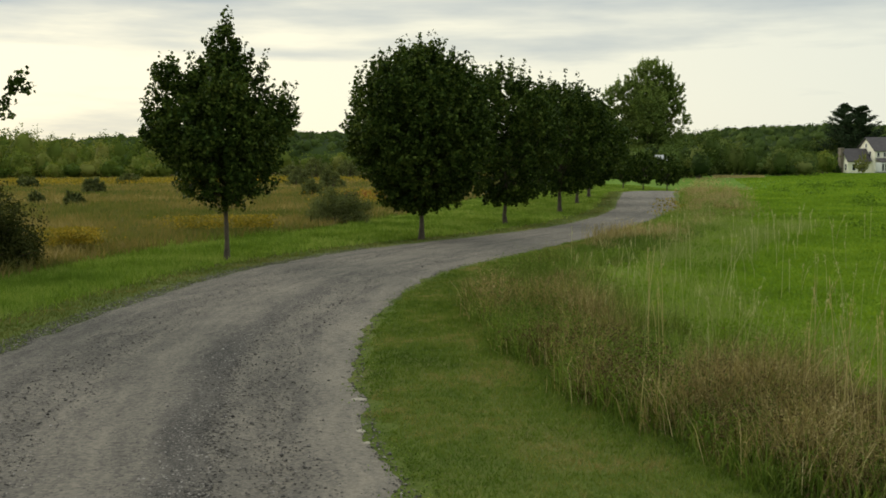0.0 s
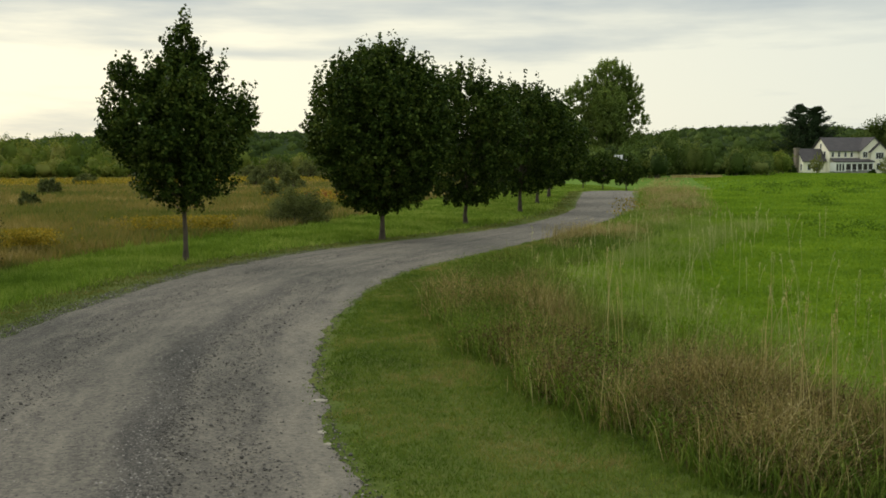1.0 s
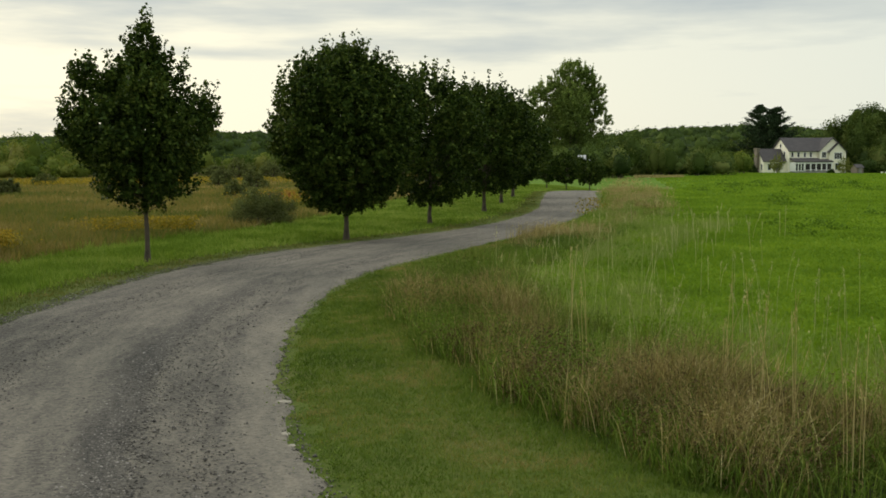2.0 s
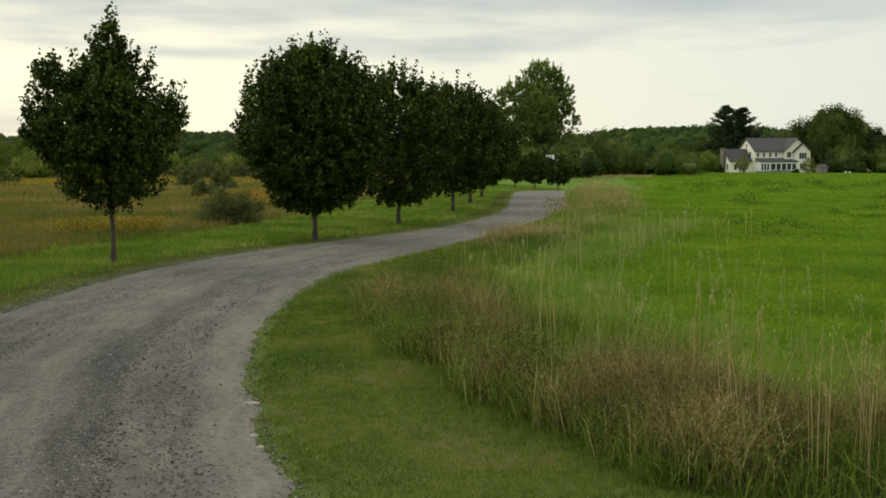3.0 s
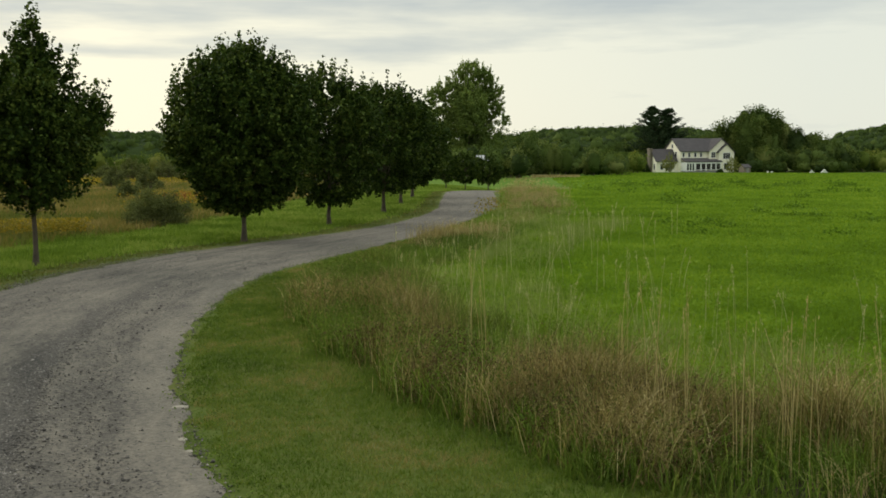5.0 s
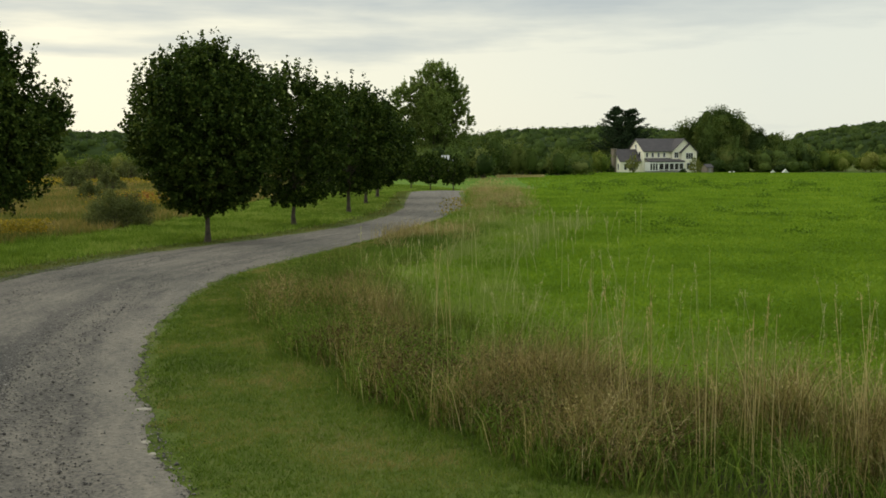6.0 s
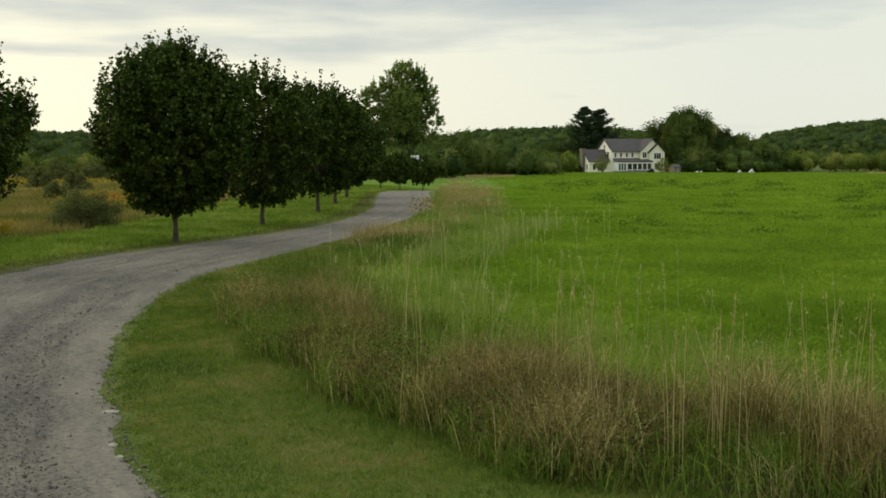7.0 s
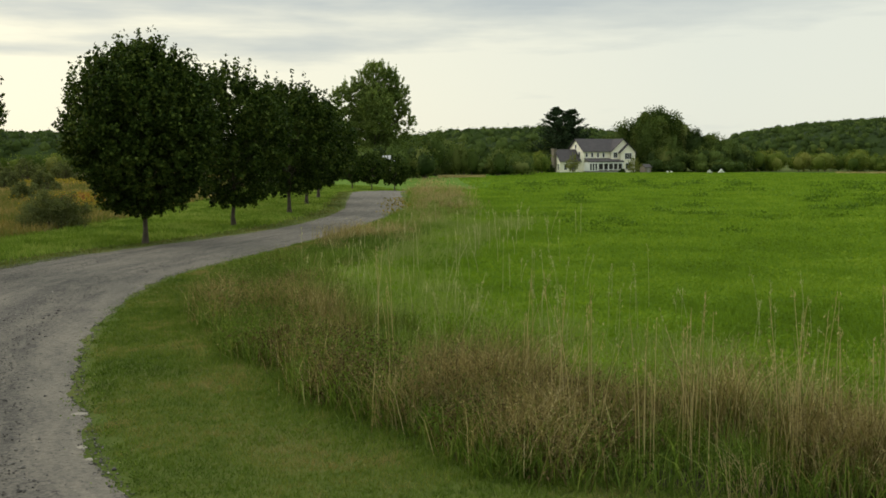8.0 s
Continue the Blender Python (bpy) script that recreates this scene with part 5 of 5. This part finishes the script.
# dead brown weeds, stem and shrivelled leaves, darkened to paint shade between stalks
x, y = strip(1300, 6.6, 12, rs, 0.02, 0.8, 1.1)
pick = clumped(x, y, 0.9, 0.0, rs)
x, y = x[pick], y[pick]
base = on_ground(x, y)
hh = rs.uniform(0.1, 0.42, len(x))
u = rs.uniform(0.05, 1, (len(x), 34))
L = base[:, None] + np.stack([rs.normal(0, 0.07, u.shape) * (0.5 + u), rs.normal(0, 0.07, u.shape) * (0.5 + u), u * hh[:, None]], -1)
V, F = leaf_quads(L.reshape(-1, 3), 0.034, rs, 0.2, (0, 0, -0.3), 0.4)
stuff("dead_weeds_shaded", raw_mesh("dead_weeds_shaded", V, F, DEADLEAF_SHADED), "shrivelled brown weeds in the rough strip, coloured dark for the shade between stalks", "weeds")
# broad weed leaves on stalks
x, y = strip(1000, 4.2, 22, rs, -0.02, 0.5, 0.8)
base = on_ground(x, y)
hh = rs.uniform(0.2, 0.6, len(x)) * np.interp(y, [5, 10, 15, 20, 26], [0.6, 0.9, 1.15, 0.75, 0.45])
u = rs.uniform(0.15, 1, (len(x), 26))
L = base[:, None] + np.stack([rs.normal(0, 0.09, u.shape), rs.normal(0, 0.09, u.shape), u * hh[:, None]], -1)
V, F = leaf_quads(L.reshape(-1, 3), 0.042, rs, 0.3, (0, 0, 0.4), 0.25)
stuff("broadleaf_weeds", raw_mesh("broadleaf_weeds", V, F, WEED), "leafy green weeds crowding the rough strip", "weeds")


def tall_stalks(n, xy, lo, hi, rs, name, label, mat, r=0.004, plume=0.5):
    x, y = xy
    P = on_ground(x, y, -0.02)
    n = len(x)
    h = rs.uniform(lo, hi, n)
    la = rs.uniform(0, 6.28, n)
    k = np.abs(rs.normal(0, 0.16, n)) * h
    paths, tips = [], []
    s = np.linspace(0, 1, 4)
    for i in range(n):
        Q = np.stack([P[i, 0] + np.cos(la[i]) * k[i] * s ** 2, P[i, 1] + np.sin(la[i]) * k[i] * s ** 2, P[i, 2] + h[i] * s], 1)
        rad = r * max(1.0, math.hypot(x[i], y[i]) / 11)
        paths.append((Q, rad * (1 - 0.5 * s)))
        t = rs.uniform(1 - 0.22 * plume * 2, 1.0, 10)[:, None]
        tips.append(np.stack([np.interp(t[:, 0], s, Q[:, q]) for q in range(3)], 1) + rs.normal(0, 0.012, (10, 3)))
    V, F = tubes(paths, 3)
    T = np.concatenate(tips)
    V2, F2 = leaf_quads(T, 0.020 + 0.0013 * np.hypot(T[:, 0], T[:, 1]), rs, 0.0, (0, 0, 2.6), 0.2)
    return stuff(name, raw_mesh(name, *join((V, F), (V2, F2)), mat), label, "grass")


cx, cy = strip(4, 7.0, 11, rs, 0.3, 0.9, 1.0)
cx, cy = np.concatenate([cx, [3.62, 3.7, 3.28, 4.12, 4.2, 4.55, 4.85, 5.2]]), np.concatenate([cy, [6.5, 6.75, 6.6, 6.15, 6.3, 6.2, 6.0, 6.6]])
x, y = (cx[:, None] + rs.normal(0, 0.07, (12, 7))).ravel(), (cy[:, None] + rs.normal(0, 0.07, (12, 7))).ravel()
tall_stalks(0, (x, y), 0.7, 1.4, rs, "tall_stalks", "tall pale straw stalks with seed heads", STRAW)
x, y = scatter(760, 6, 44, 6, 34, rs, 0.8)
x, y = keep(x, y, (weed_depth(x, y) > 1.0) & (weed_depth(x, y) < 6.5) & clumped(x, y, 0.45, 0.02, rs))
tall_stalks(0, (x, y), 0.45, 1.05, rs, "tall_stalks", "scattered pale grass stalks standing in the field", ASHEN, 0.0028)
# darker leafy clumps in the field
x, y = scatter(150, 10, 62, 30, 120, rs, 0.9)
x, y = keep(x, y, (weed_depth(x, y) > 6) & (x > lane_in(y) + 5))
r = np.hypot(x, y)
C = on_ground(x, y, 0.05)
L = C[:, None] + rs.normal(0, 1, (len(x), 110, 3)) * np.stack([0.12 + r * 0.0045, 0.12 + r * 0.004, 0.05 + 0.0013 * r], 1)[:, None]
L[:, :, 2] = np.maximum(L[:, :, 2], C[:, None, 2])
V, F = leaf_quads(L.reshape(-1, 3), np.repeat(0.05 + 0.0015 * r, 110), rs, 0.5)
stuff("field_weeds", raw_mesh("field_weeds", V, F, FIELDWEED), "low dark weed clumps scattered in the field", "weeds")

# dry grass round the far end of the lane
x, y = scatter(9000, 14.6, 17.2, 168, 204, rs, 1.0)
aa, rr = np.radians(rs.normal(14.2, 0.5, 1500)), rs.normal(128, 16, 1500)
x2, y2 = np.sin(aa) * rr, np.cos(aa) * rr
x, y = np.concatenate([x, x2]), np.concatenate([y, y2])
grow("dry_grass", "low bleached grass beside the far lane", "grass", (x, y), rs.uniform(0.1, 0.3, len(x)), 0.13, TAN, rs, 0.8)

x, y = scatter(1800, 35.6, 41, 272, 296, rs, 1.0)
grow("dry_grass", "tan stubble at the far edge of the field", "grass", (x, y), rs.uniform(0.2, 0.5, len(x)), 0.35, TAN, rs, 0.6)

# loose gravel on the lane
x, y = scatter(300000, -32, 8, 5.8, 26, rs, 0.4)
u = (x - lane_out(y)) / (lane_in(y) - lane_out(y))
p = 0.045 + 0.05 * (u < 0.6) + np.interp(y, [6, 12, 20], [0.95, 0.9, 0.1]) * np.exp(-((u - 0.64) / 0.05) ** 2) + 0.10 * np.exp(-((u - 0.80) / 0.03) ** 2) + 0.85 * np.exp(-(u / 0.075) ** 2) + 0.2 * np.exp(-((u - 1) / 0.03) ** 2)
x, y = keep(x, y, (u > -0.07) & (u < 1.0) & (rs.uniform(0, 1, len(x)) < p))
u = (x - lane_out(y)) / (lane_in(y) - lane_out(y))
P = on_ground(x, y, 0.012)
P[:, 2] += np.maximum(0.05 * (1 - (2 * u - 1) ** 2), 0.0) - 0.004
s = rs.uniform(0.005, 0.0135, len(x)) * (1 + (rs.uniform(0, 1, len(x)) > 0.95) * 0.8)
octa = np.array([[1, 0, 0], [0, 1, 0], [-1, 0, 0], [0, -1, 0], [0, 0, 0.7], [0, 0, -0.5]], float)
V = P[:, None] + octa[None] * s[:, None, None] * rs.uniform(0.6, 1.3, (len(x), 6, 3))
tri = np.array([[0, 1, 4], [1, 2, 4], [2, 3, 4], [3, 0, 4], [1, 0, 5], [2, 1, 5], [3, 2, 5], [0, 3, 5]])
F = (np.arange(len(x))[:, None, None] * 6 + tri[None]).reshape(-1, 3)
stuff("loose_gravel", raw_mesh("loose_gravel", V.reshape(-1, 3), F, STONE), "loose dark gravel between the wheel tracks", "gravel")


def edge_stone(x, y, w, d, h, turn, rs):
    bm = bmesh.new()
    bmesh.ops.create_icosphere(bm, subdivisions=2, radius=1.0)
    for v in bm.verts:
        q = 1 + 0.22 * noise.noise(v.co * 1.7 + Vector((x * 3, y, 0)))
        v.co = Vector((v.co.x * w * q, v.co.y * d * q, max(-0.3, min(0.75, v.co.z)) * h * q))
    ob = new("edge_stone", bm_mesh("edge_stone", bm, PALE_STONE))
    ob.matrix_world = pose(x, y, float(height(np.array(x), np.array(y))) + h * 0.25, 0, 0, turn)
    tagged(ob, "flat pale stone at the lane's grassy edge", "stone", "stones at the lane edge")


for sx, sy, w, d, h, tn in [(-0.80, 9.42, 0.085, 0.045, 0.03, 10), (-0.86, 9.05, 0.05, 0.035, 0.02, -20), (-0.70, 8.35, 0.045, 0.04, 0.02, 30), (-0.62, 8.0, 0.035, 0.03, 0.02, 60)]:
    edge_stone(sx, sy, w, d, h, tn, rs)
